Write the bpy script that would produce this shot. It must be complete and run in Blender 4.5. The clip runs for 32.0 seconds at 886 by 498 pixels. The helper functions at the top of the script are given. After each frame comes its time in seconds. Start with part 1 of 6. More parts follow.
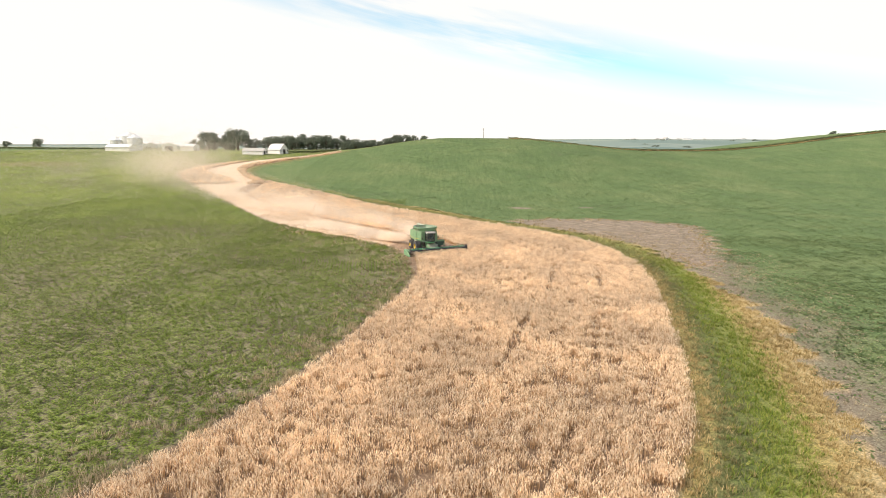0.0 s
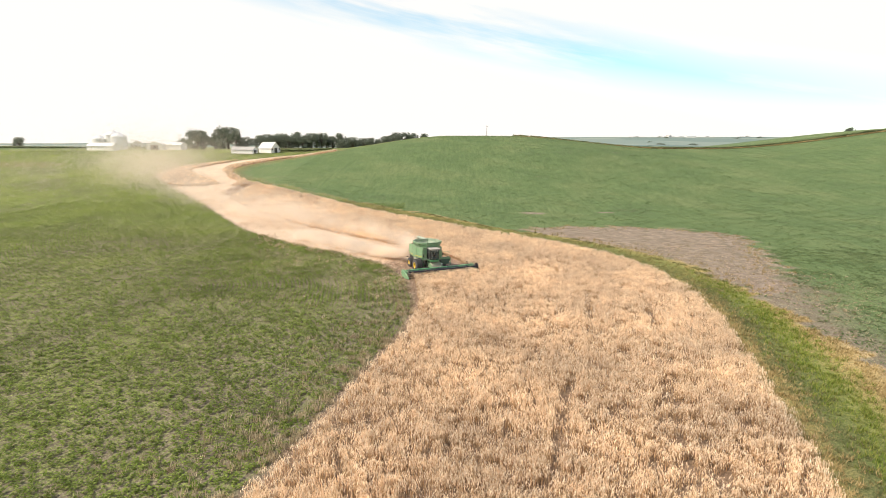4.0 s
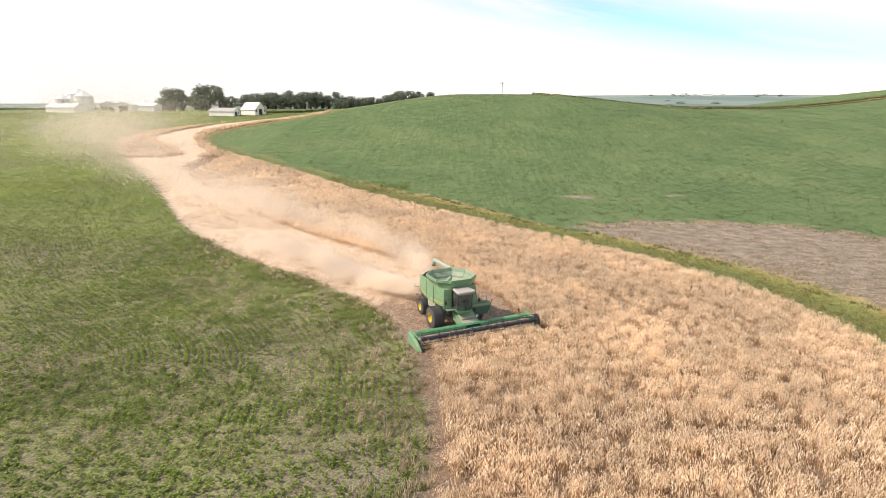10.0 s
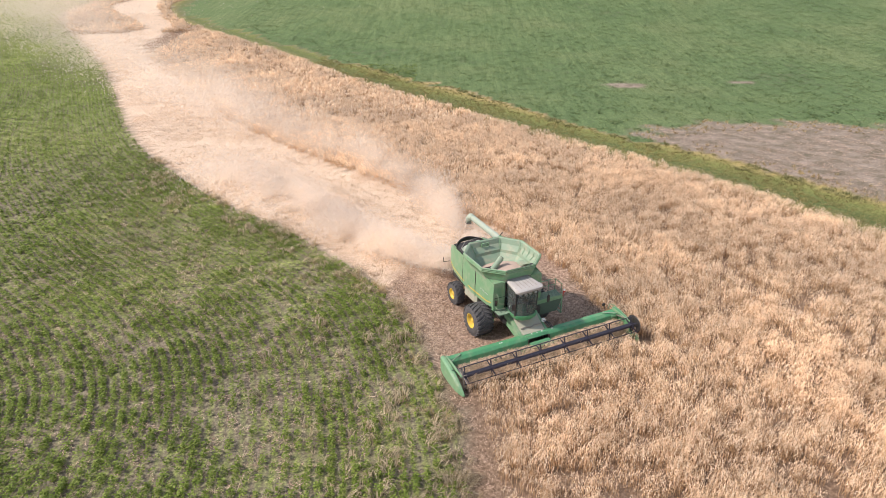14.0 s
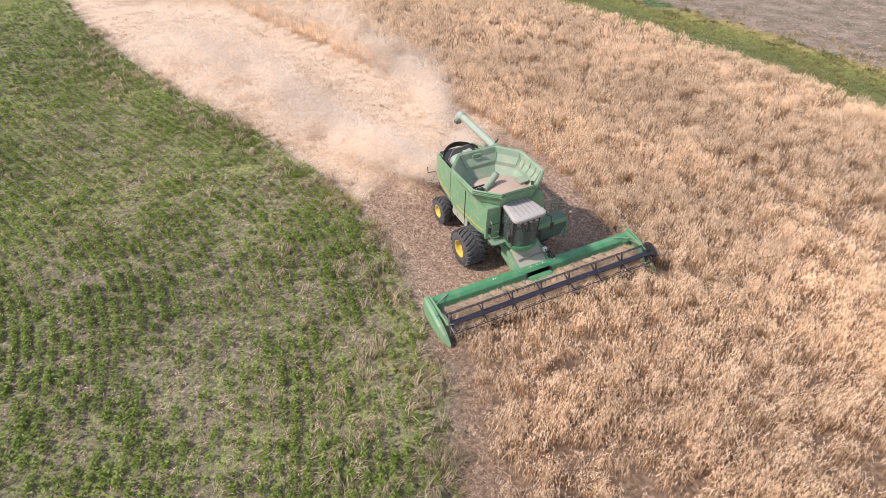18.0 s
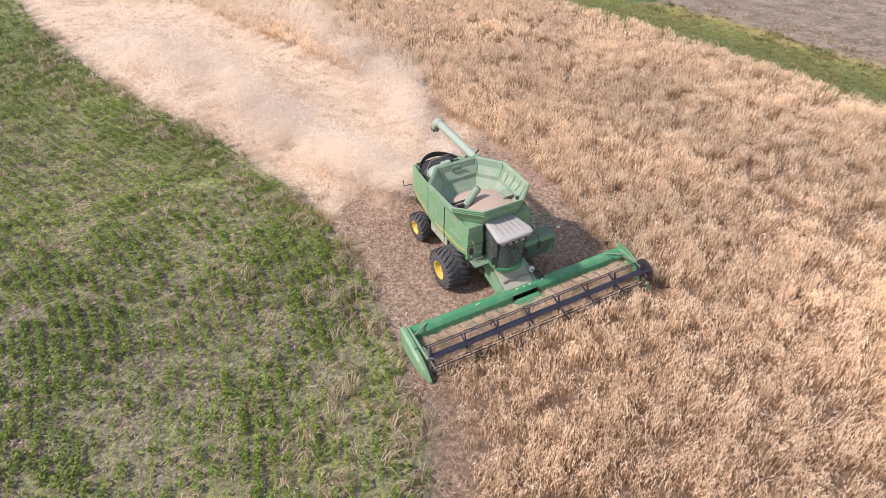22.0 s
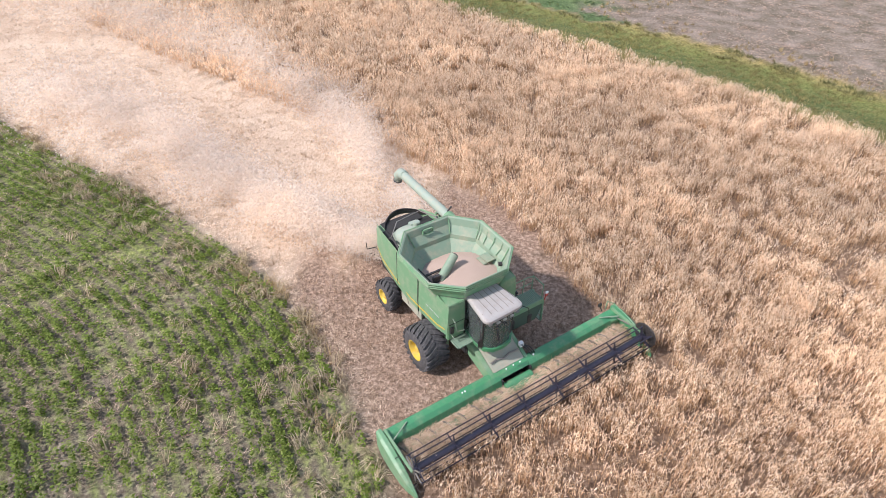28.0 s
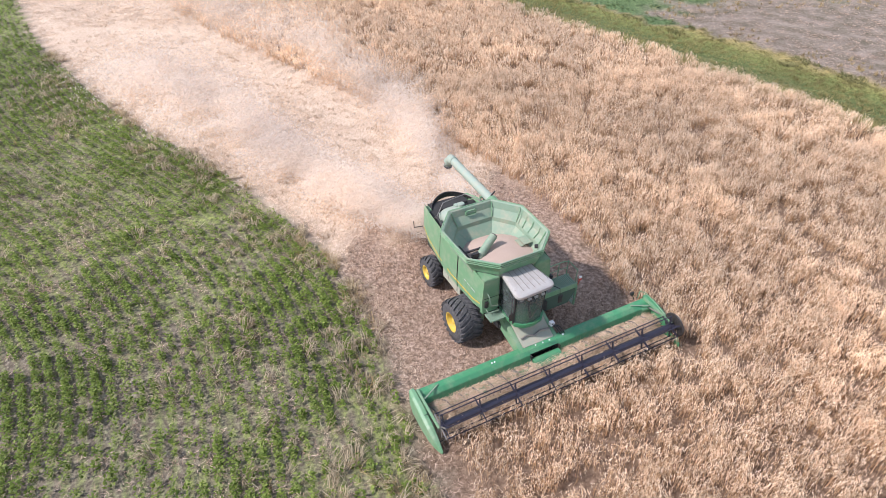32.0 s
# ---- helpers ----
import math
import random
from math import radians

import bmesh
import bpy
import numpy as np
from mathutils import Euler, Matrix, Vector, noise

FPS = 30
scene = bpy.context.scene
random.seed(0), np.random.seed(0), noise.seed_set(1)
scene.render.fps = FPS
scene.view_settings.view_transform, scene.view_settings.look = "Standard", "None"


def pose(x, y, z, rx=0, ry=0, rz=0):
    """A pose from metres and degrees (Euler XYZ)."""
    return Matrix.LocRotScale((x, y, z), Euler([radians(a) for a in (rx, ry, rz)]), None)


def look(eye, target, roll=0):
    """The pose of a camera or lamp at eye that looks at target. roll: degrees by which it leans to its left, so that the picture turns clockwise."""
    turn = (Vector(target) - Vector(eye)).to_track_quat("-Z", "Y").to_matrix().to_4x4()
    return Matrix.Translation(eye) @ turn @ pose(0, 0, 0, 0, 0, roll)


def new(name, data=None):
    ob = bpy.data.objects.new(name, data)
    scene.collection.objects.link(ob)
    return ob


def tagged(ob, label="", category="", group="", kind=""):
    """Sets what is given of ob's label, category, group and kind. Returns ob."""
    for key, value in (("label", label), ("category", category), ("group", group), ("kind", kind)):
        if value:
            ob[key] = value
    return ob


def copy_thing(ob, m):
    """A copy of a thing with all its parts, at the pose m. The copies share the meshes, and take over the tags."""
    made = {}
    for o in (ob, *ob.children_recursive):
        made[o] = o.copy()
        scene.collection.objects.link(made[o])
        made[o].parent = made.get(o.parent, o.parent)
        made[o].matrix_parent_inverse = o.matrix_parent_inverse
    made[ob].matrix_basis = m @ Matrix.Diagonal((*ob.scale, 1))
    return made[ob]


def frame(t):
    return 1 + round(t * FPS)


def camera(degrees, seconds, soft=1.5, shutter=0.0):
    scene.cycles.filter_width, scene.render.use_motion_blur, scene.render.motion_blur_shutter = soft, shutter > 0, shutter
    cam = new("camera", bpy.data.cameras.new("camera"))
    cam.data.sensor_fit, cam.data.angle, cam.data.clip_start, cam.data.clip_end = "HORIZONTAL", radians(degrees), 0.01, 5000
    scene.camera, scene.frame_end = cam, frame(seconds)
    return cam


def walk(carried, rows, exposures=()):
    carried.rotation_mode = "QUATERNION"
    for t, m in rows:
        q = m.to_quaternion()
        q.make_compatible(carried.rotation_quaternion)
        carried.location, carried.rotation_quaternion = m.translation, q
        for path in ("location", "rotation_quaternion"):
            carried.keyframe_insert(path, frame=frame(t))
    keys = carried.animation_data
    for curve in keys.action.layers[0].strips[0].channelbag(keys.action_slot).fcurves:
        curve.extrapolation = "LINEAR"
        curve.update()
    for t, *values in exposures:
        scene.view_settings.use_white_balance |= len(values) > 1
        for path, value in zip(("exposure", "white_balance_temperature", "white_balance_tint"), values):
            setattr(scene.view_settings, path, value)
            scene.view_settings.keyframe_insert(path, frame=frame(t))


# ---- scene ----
# ---- camera and its way ----
cam = camera(71.5, 32.0, soft=0.55)
ROWS = [
    (0, 4.19, -111.52, 20.16, 0.69, -10.09, -0.37),
    (1, 3.89, -108.20, 20.24, 0.76, -10.09, -0.34),
    (2, 3.61, -104.09, 20.23, 0.58, -10.17, -0.37),
    (3, 3.35, -98.54, 20.09, 0.69, -10.24, -0.27),
    (3.5, 3.22, -95.30, 20.00, 0.69, -10.24, -0.26),
    (5.5, 2.62, -81.37, 19.64, 0.60, -10.30, -0.21),
    (6, 2.42, -77.86, 19.61, 0.97, -10.25, -0.29),
    (7, 2.32, -71.34, 19.72, 1.07, -10.56, -0.29),
    (8, 1.46, -65.03, 19.78, 1.07, -10.95, -0.18),
    (9, 0.74, -58.53, 19.86, 1.08, -11.43, -0.16),
    (10, -0.13, -52.33, 19.87, 1.05, -13.90, -0.10),
    (11, -0.92, -46.45, 19.85, 1.04, -16.51, -0.09),
    (12, -1.76, -41.21, 20.06, 1.05, -19.72, 0.01),
    (13, -2.63, -36.22, 20.37, 0.88, -22.90, 0.22),
    (13.5, -3.13, -33.80, 20.37, 0.71, -24.39, 0.36),
    (15.5, -3.30, -26.39, 19.67, 2.75, -30.41, 0.07),
    (16, -3.18, -25.92, 19.74, 3.42, -32.15, 0.19),
    (16.5, -3.15, -25.70, 19.88, 2.21, -33.80, 0.04),
    (17, -3.12, -25.40, 19.97, 1.06, -35.63, -0.01),
    (17.5, -2.99, -25.16, 20.00, 0.62, -37.23, 0.02),
    (18, -2.94, -24.87, 20.01, 0.08, -38.75, 0.04),
    (18.5, -2.94, -24.56, 19.99, -0.46, -39.71, 0.11),
    (19, -3.05, -24.23, 19.92, -0.91, -39.75, 0.09),
    (19.5, -2.96, -23.94, 19.81, -0.89, -39.68, 0.14),
    (20, -2.98, -23.59, 19.71, -1.16, -39.63, 0.21),
    (20.5, -2.93, -23.29, 19.61, -1.22, -39.46, 0.17),
    (21, -2.91, -23.01, 19.53, -1.15, -39.29, 0.08),
    (21.5, -2.77, -22.60, 19.47, -1.12, -39.27, 0.05),
    (22, -2.70, -22.18, 19.38, -1.89, -39.19, -0.02),
    (22.5, -2.70, -21.75, 19.27, -3.11, -39.07, -0.02),
    (23, -2.72, -21.47, 19.15, -4.00, -38.65, -0.00),
    (23.5, -2.77, -21.11, 19.07, -4.66, -38.38, -0.00),
    (24, -2.90, -20.64, 19.04, -5.48, -38.34, -0.03),
    (24.5, -3.02, -20.12, 19.15, -6.61, -38.54, 0.00),
    (25, -3.13, -19.55, 19.32, -8.02, -38.97, -0.00),
    (25.5, -3.30, -19.15, 19.40, -9.13, -39.04, -0.06),
    (27.5, -3.24, -17.76, 19.25, -7.86, -38.60, -0.20),
    (28, -3.26, -17.68, 19.13, -7.27, -38.25, -0.26),
    (28.5, -3.27, -17.63, 19.08, -6.66, -38.03, -0.25),
    (29, -3.23, -17.51, 19.18, -5.89, -38.17, -0.13),
    (29.5, -3.19, -17.52, 19.23, -5.15, -38.25, -0.04),
    (30, -3.11, -17.66, 19.26, -4.23, -38.28, 0.04),
    (30.5, -3.09, -18.01, 19.32, -3.46, -38.29, 0.02),
    (31, -2.97, -18.49, 19.37, -2.44, -38.33, 0.18),
    (31.5, -2.87, -18.95, 19.40, -1.61, -38.33, 0.07),
    (32, -2.79, -19.60, 19.43, -0.91, -38.15, 0.10),
]
walk(cam, [(t, pose(x, y, z, 90 + p, r, a)) for t, x, y, z, a, p, r in ROWS],
     [(0, 0.03, 7250, 13), (8, 0.03, 7180, 13), (13, -0.04, 6700, 18), (20, -0.05, 6400, 20), (25, -0.04, 6220, 20), (29, -0.01, 6050, 20), (32, 0.02, 5950, 20)])

# ---- sky and sun ----
SUN_TO = Vector((-0.84, -0.20, 0.86)).normalized()
world = bpy.data.worlds.new("sky")
scene.world = world
world.use_nodes = True
wn, wl = world.node_tree.nodes, world.node_tree.links
wn.clear()
w_out = wn.new("ShaderNodeOutputWorld")
w_sky = wn.new("ShaderNodeTexSky")
w_sky.sky_type = "NISHITA"
w_sky.sun_disc = False
w_sky.sun_elevation = math.asin(SUN_TO.z)
w_sky.sun_rotation = math.atan2(SUN_TO.x, SUN_TO.y)
w_sky.dust_density = 0.0
w_sky.ozone_density = 5.0
w_bg = wn.new("ShaderNodeBackground")
w_bg.inputs["Strength"].default_value = 0.14
w_cloud = wn.new("ShaderNodeBackground")
w_cloud.inputs["Color"].default_value = (0.97, 0.99, 1.0, 1)
w_cloud.inputs["Strength"].default_value = 1.06
w_co = wn.new("ShaderNodeTexCoord")
w_map = wn.new("ShaderNodeMapping")
w_map.inputs["Rotation"].default_value = (0.0, radians(-12.4), 0.0)
w_squash = wn.new("ShaderNodeMapping")
w_squash.inputs["Scale"].default_value = (1.0, 1.0, 8.0)
w_noise = wn.new("ShaderNodeTexNoise")
w_noise.inputs["Scale"].default_value = 2.4
w_noise.inputs["Detail"].default_value = 7.0
w_noise.inputs["Roughness"].default_value = 0.55
w_sep = wn.new("ShaderNodeSeparateXYZ")


def w_math(op, a, k, c=0.0, clamp=False):
    q = wn.new("ShaderNodeMath")
    q.operation, q.use_clamp = op, clamp
    for s_, v in zip(q.inputs, (a, k, c)):
        if isinstance(v, (int, float)):
            s_.default_value = v
        else:
            wl.new(v, s_)
    return q.outputs[0]


wl.new(w_co.outputs["Generated"], w_map.inputs["Vector"])
wl.new(w_map.outputs["Vector"], w_squash.inputs["Vector"])
wl.new(w_squash.outputs["Vector"], w_noise.inputs["Vector"])
wl.new(w_map.outputs["Vector"], w_sep.inputs["Vector"])
# thin white cloud everywhere, torn open in a slanting streak and in looser gaps higher up
w_band = w_math("SUBTRACT", 1.0, w_math("DIVIDE", w_math("ABSOLUTE", w_math("SUBTRACT", w_sep.outputs["Z"], 0.166), 0.0), 0.058), clamp=True)
w_high = w_math("MULTIPLY", w_math("SUBTRACT", w_sep.outputs["Z"], 0.42), 3.0, clamp=True)
w_open = w_math("MAXIMUM", w_band, w_high)
w_torn = w_math("MULTIPLY_ADD", w_noise.outputs["Fac"], 5.0, -1.55, clamp=True)
w_gap = w_math("MULTIPLY", w_open, w_torn)
w_fac = w_math("SUBTRACT", 1.0, w_math("MULTIPLY", w_gap, 0.85), clamp=True)
w_mix = wn.new("ShaderNodeMixShader")
wl.new(w_fac, w_mix.inputs["Fac"])
w_tint = wn.new("ShaderNodeMix")
w_tint.data_type, w_tint.blend_type = "RGBA", "MULTIPLY"
w_tint.inputs[0].default_value = 1.0
w_tint.inputs[7].default_value = (1.0, 1.45, 1.35, 1)
wl.new(w_sky.outputs["Color"], w_tint.inputs[6])
wl.new(w_tint.outputs[2], w_bg.inputs["Color"])
wl.new(w_bg.outputs["Background"], w_mix.inputs[1])
wl.new(w_cloud.outputs["Background"], w_mix.inputs[2])
wl.new(w_mix.outputs["Shader"], w_out.inputs["Surface"])
sun = new("sun", bpy.data.lights.new("sun", "SUN"))
sun.data.energy = 5.6
sun.data.angle = radians(3.0)
sun.data.color = (1.0, 0.93, 0.82)
sun.matrix_world = look(SUN_TO * 300, (0, 0, 0))


# ---- materials ----
def material(name, rough=0.6, metal=0.0):
    m = bpy.data.materials.new(name)
    m.use_nodes = True
    b = m.node_tree.nodes["Principled BSDF"]
    b.inputs["Roughness"].default_value = rough
    b.inputs["Metallic"].default_value = metal
    return m, m.node_tree.nodes, m.node_tree.links, b


def noise_node(n, l, scale, detail=4.0, space="Object", rough=0.55, stretch=None):
    co = n.new("ShaderNodeTexCoord")
    t = n.new("ShaderNodeTexNoise")
    t.inputs["Scale"].default_value = scale
    t.inputs["Detail"].default_value = detail
    t.inputs["Roughness"].default_value = rough
    if stretch:
        mp = n.new("ShaderNodeMapping")
        mp.inputs["Scale"].default_value = stretch
        l.new(co.outputs[space], mp.inputs["Vector"])
        l.new(mp.outputs["Vector"], t.inputs["Vector"])
    else:
        l.new(co.outputs[space], t.inputs["Vector"])
    return t


def ramp_node(n, l, fac, stops):
    r = n.new("ShaderNodeValToRGB")
    e = r.color_ramp.elements
    while len(e) < len(stops):
        e.new(0.5)
    for k, (p, c) in zip(e, stops):
        k.position, k.color = p, (*c, 1)
    l.new(fac, r.inputs["Fac"])
    return r


def mix_node(n, l, fac, a, b, mode="MIX"):
    m = n.new("ShaderNodeMix")
    m.data_type, m.blend_type = "RGBA", mode
    for sock, v in ((m.inputs[0], fac), (m.inputs[6], a), (m.inputs[7], b)):
        if isinstance(v, (int, float)):
            sock.default_value = v
        elif isinstance(v, tuple):
            sock.default_value = (*v, 1)
        else:
            l.new(v, sock)
    return m.outputs[2]


def bump_node(n, l, b, height, strength, dist):
    u = n.new("ShaderNodeBump")
    u.inputs["Strength"].default_value = strength
    u.inputs["Distance"].default_value = dist
    l.new(height, u.inputs["Height"])
    l.new(u.outputs["Normal"], b.inputs["Normal"])


def plain(name, low, high, rough=0.6, metal=0.0, scale=3.0, fine=60.0, bump=0.0, dirt=None):
    """Two-scale variation between two colours, with a little dust of its own shape."""
    m, n, l, b = material(name, rough, metal)
    a = noise_node(n, l, scale, 5)
    f = noise_node(n, l, fine, 2)
    c = mix_node(n, l, a.outputs["Fac"], low, high)
    c = mix_node(n, l, 0.35, c, mix_node(n, l, f.outputs["Fac"], low, high))
    if dirt:
        d = noise_node(n, l, scale * 2.3, 6, rough=0.7)
        r = ramp_node(n, l, d.outputs["Fac"], [(0.45, (0, 0, 0)), (0.72, (1, 1, 1))])
        k = n.new("ShaderNodeMath")
        k.operation = "MULTIPLY"
        k.inputs[1].default_value = dirt[1]
        l.new(r.outputs["Color"], k.inputs[0])
        c = mix_node(n, l, k.outputs[0], c, dirt[0])
    l.new(c, b.inputs["Base Color"])
    if bump:
        bump_node(n, l, b, f.outputs["Fac"], 0.4, bump)
    return m


def leafy(name, cols, rough=0.65, through_light=0.35, clump=0.0):
    """Thin plant matter: colour by island and by broad drifts over the field, some light passes."""
    m, n, l, b = material(name, rough)
    g = n.new("ShaderNodeNewGeometry")
    r = ramp_node(n, l, g.outputs["Random Per Island"], [(k / max(1, len(cols) - 1), c) for k, c in enumerate(cols)])
    drift = noise_node(n, l, 0.09, 4)
    d = ramp_node(n, l, drift.outputs["Fac"], [(0.3, (0.78, 0.76, 0.74)), (0.7, (1.15, 1.12, 1.06))])
    c = mix_node(n, l, 1.0, r.outputs["Color"], d.outputs["Color"], "MULTIPLY")
    if clump:
        # each clump shares one lighter or darker tone, drawn from noise
        q = noise_node(n, l, 1.5, 3, rough=0.6)
        w = ramp_node(n, l, q.outputs["Fac"], [(0.34, (1 - clump, 1 - 1.08 * clump, 1 - 1.18 * clump)), (0.52, (1, 1, 1)), (0.68, (1 + 0.35 * clump, 1 + 0.38 * clump, 1 + 0.42 * clump))])
        c = mix_node(n, l, 1.0, c, w.outputs["Color"], "MULTIPLY")
    l.new(c, b.inputs["Base Color"])
    b.inputs["Specular IOR Level"].default_value = 0.2
    if through_light:
        t = n.new("ShaderNodeBsdfTranslucent")
        l.new(c, t.inputs["Color"])
        x = n.new("ShaderNodeMixShader")
        x.inputs["Fac"].default_value = through_light
        l.new(b.outputs["BSDF"], x.inputs[1])
        l.new(t.outputs["BSDF"], x.inputs[2])
        l.new(x.outputs["Shader"], n["Material Output"].inputs["Surface"])
    return m


DUST = (0.42, 0.34, 0.25)
M_GREEN = plain("green_paint", (0.118, 0.262, 0.138), (0.160, 0.302, 0.172), 0.45, scale=0.9, fine=25, dirt=((0.33, 0.34, 0.25), 0.60))
M_GREEN_IN = plain("pale_green_paint", (0.175, 0.265, 0.185), (0.225, 0.31, 0.225), 0.6, scale=1.0, fine=30, dirt=(DUST, 0.5))
M_YELLOW = plain("yellow_paint", (0.54, 0.38, 0.03), (0.64, 0.46, 0.05), 0.5, scale=4, dirt=(DUST, 0.6))
M_RUBBER = plain("tyre_rubber", (0.040, 0.040, 0.044), (0.065, 0.064, 0.067), 0.85, scale=4, fine=40, dirt=((0.19, 0.18, 0.175), 0.55))
M_BLACK = plain("black_plastic", (0.012, 0.012, 0.014), (0.025, 0.025, 0.028), 0.55, scale=5, dirt=(DUST, 0.15))
M_STEEL = plain("worn_steel", (0.20, 0.19, 0.18), (0.32, 0.30, 0.28), 0.5, 0.6, scale=6, dirt=(DUST, 0.4))
M_REEL = plain("dark_reel_steel", (0.016, 0.017, 0.032), (0.026, 0.027, 0.050), 0.45, scale=4, dirt=((0.16, 0.12, 0.10), 0.15))
M_ROOF = plain("dusty_cab_roof", (0.32, 0.31, 0.30), (0.41, 0.395, 0.38), 0.75, scale=2.5, fine=40, dirt=((0.30, 0.25, 0.20), 0.5))
M_GRAIN = plain("oat_grain", (0.37, 0.275, 0.22), (0.48, 0.37, 0.305), 0.9, scale=1.2, fine=55, bump=0.03)
M_GROOVE = plain("dark_groove", (0.05, 0.09, 0.06), (0.08, 0.12, 0.09), 0.8)
M_WHITE = plain("white_siding", (0.70, 0.70, 0.69), (0.80, 0.80, 0.79), 0.6, scale=0.5, fine=6)
M_GALV = plain("galvanised_steel", (0.62, 0.63, 0.64), (0.76, 0.77, 0.78), 0.45, 0.3, scale=0.5, fine=5)
M_ROOFGREY = plain("grey_roof", (0.30, 0.29, 0.28), (0.42, 0.41, 0.40), 0.7, scale=0.6, fine=6)
M_TIN = plain("dull_tin_roof", (0.40, 0.41, 0.42), (0.54, 0.54, 0.54), 0.55, 0.2, scale=0.4, fine=3)
M_DARKIN = plain("dark_opening", (0.02, 0.02, 0.02), (0.04, 0.04, 0.04), 0.9)
M_BARK = plain("bark", (0.07, 0.055, 0.04), (0.13, 0.10, 0.08), 0.9, scale=2, fine=12)
M_WOOD = plain("weathered_wood", (0.16, 0.13, 0.10), (0.26, 0.22, 0.18), 0.85, scale=2, fine=15)
# leaf greens lightened and blued, so the far trees' haze sits in the colour
M_TREE = leafy("tree_leaves", [(0.13, 0.165, 0.14), (0.17, 0.21, 0.165), (0.21, 0.25, 0.185)], 0.6, 0.45)
M_OAT = leafy("ripe_oat_heads", [(0.70, 0.515, 0.35), (0.89, 0.71, 0.53), (0.965, 0.825, 0.66), (0.99, 0.905, 0.77)], 0.7, 0.38, 0.26)
M_OATSTEM = leafy("golden_oat_stems", [(0.39, 0.245, 0.13), (0.60, 0.415, 0.255), (0.77, 0.59, 0.41)], 0.7, 0.35, 0.26)
M_BEAN = leafy("bean_leaves", [(0.090, 0.145, 0.026), (0.175, 0.250, 0.046), (0.31, 0.395, 0.100)], 0.5, 0.45, 0.2)
# same beans, cooler and paler: the hill's distance haze is put into the colour
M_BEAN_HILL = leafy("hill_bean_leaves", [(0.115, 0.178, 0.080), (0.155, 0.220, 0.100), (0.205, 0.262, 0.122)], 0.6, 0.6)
M_WEED = leafy("dry_grass", [(0.30, 0.225, 0.10), (0.43, 0.335, 0.165), (0.56, 0.45, 0.26)], 0.75, 0.3, 0.2)
M_DRYTUFT = leafy("bleached_dry_grass", [(0.30, 0.25, 0.16), (0.46, 0.39, 0.275), (0.62, 0.54, 0.40)], 0.75, 0.35, 0.25)
M_GRASS = leafy("meadow_grass", [(0.105, 0.170, 0.030), (0.17, 0.245, 0.045), (0.26, 0.315, 0.070), (0.37, 0.35, 0.11)], 0.7, 0.35)
M_ROUGH = leafy("coarse_green_weeds", [(0.14, 0.16, 0.070), (0.19, 0.205, 0.090), (0.28, 0.26, 0.14)], 0.7, 0.3)
M_OLIVE = leafy("olive_grass", [(0.21, 0.205, 0.080), (0.31, 0.29, 0.12), (0.42, 0.375, 0.185)], 0.7, 0.4, 0.3)
M_STUBBLE = leafy("brown_stubble", [(0.26, 0.175, 0.125), (0.48, 0.35, 0.265), (0.76, 0.60, 0.49)], 0.8, 0.1, 0.3)
M_CORN = leafy("corn_leaves", [(0.13, 0.19, 0.09), (0.18, 0.24, 0.11), (0.30, 0.30, 0.17)], 0.6, 0.3)
M_STRAW = leafy("cut_straw", [(0.46, 0.34, 0.25), (0.66, 0.53, 0.41), (0.82, 0.70, 0.58)], 0.75, 0.15, 0.3)
M_CUTOAT = leafy("cut_oats", [(0.36, 0.27, 0.18), (0.58, 0.45, 0.33), (0.78, 0.64, 0.50)], 0.75, 0.2, 0.3)
M_DUST = leafy("dust_and_chaff", [(0.92, 0.83, 0.745), (0.97, 0.90, 0.83)], 0.9, 0.5)
# a puff of dust veils what lies behind it
d_nodes, d_links = M_DUST.node_tree.nodes, M_DUST.node_tree.links
d_out = d_nodes["Material Output"].inputs["Surface"]
d_mix, d_clear = d_nodes.new("ShaderNodeMixShader"), d_nodes.new("ShaderNodeBsdfTransparent")
d_mix.inputs["Fac"].default_value = 0.52
d_links.new(d_clear.outputs["BSDF"], d_mix.inputs[1])
d_links.new(d_out.links[0].from_socket, d_mix.inputs[2])
d_links.new(d_mix.outputs["Shader"], d_out)


# ---- the lie of the land ----
def smooth(t):
    t = np.clip(t, 0, 1)
    return t * t * (3 - 2 * t)


def height(x, y):
    """A level field bottom, a slope up to a farm and a round hill, and low country beyond."""
    x, y = np.asarray(x, float), np.asarray(y, float)
    crest = 12.6 + 8.4 * smooth((x + 75) / 80) - 6.8 * smooth((x - 30) / 95) + 13.5 * smooth((x - 150) / 140)
    h = crest * smooth((y - 70) / 180) * (1 - 0.75 * smooth((y - 270) / 350) * smooth((x + 40) / 80))
    h = h - (30 + 20 * smooth((y - 600) / 1500)) * smooth((y - 330) / 450) * smooth((60 - x) / 160)
    far = smooth((y - 500) / 900)
    return h + far * (6 + 9 * smooth((x - 120) / 300) + 4 * np.sin(x / 610 + 1.3) * np.sin(y / 830 + 0.4) + 3 * np.sin(x / 250 + y / 400))


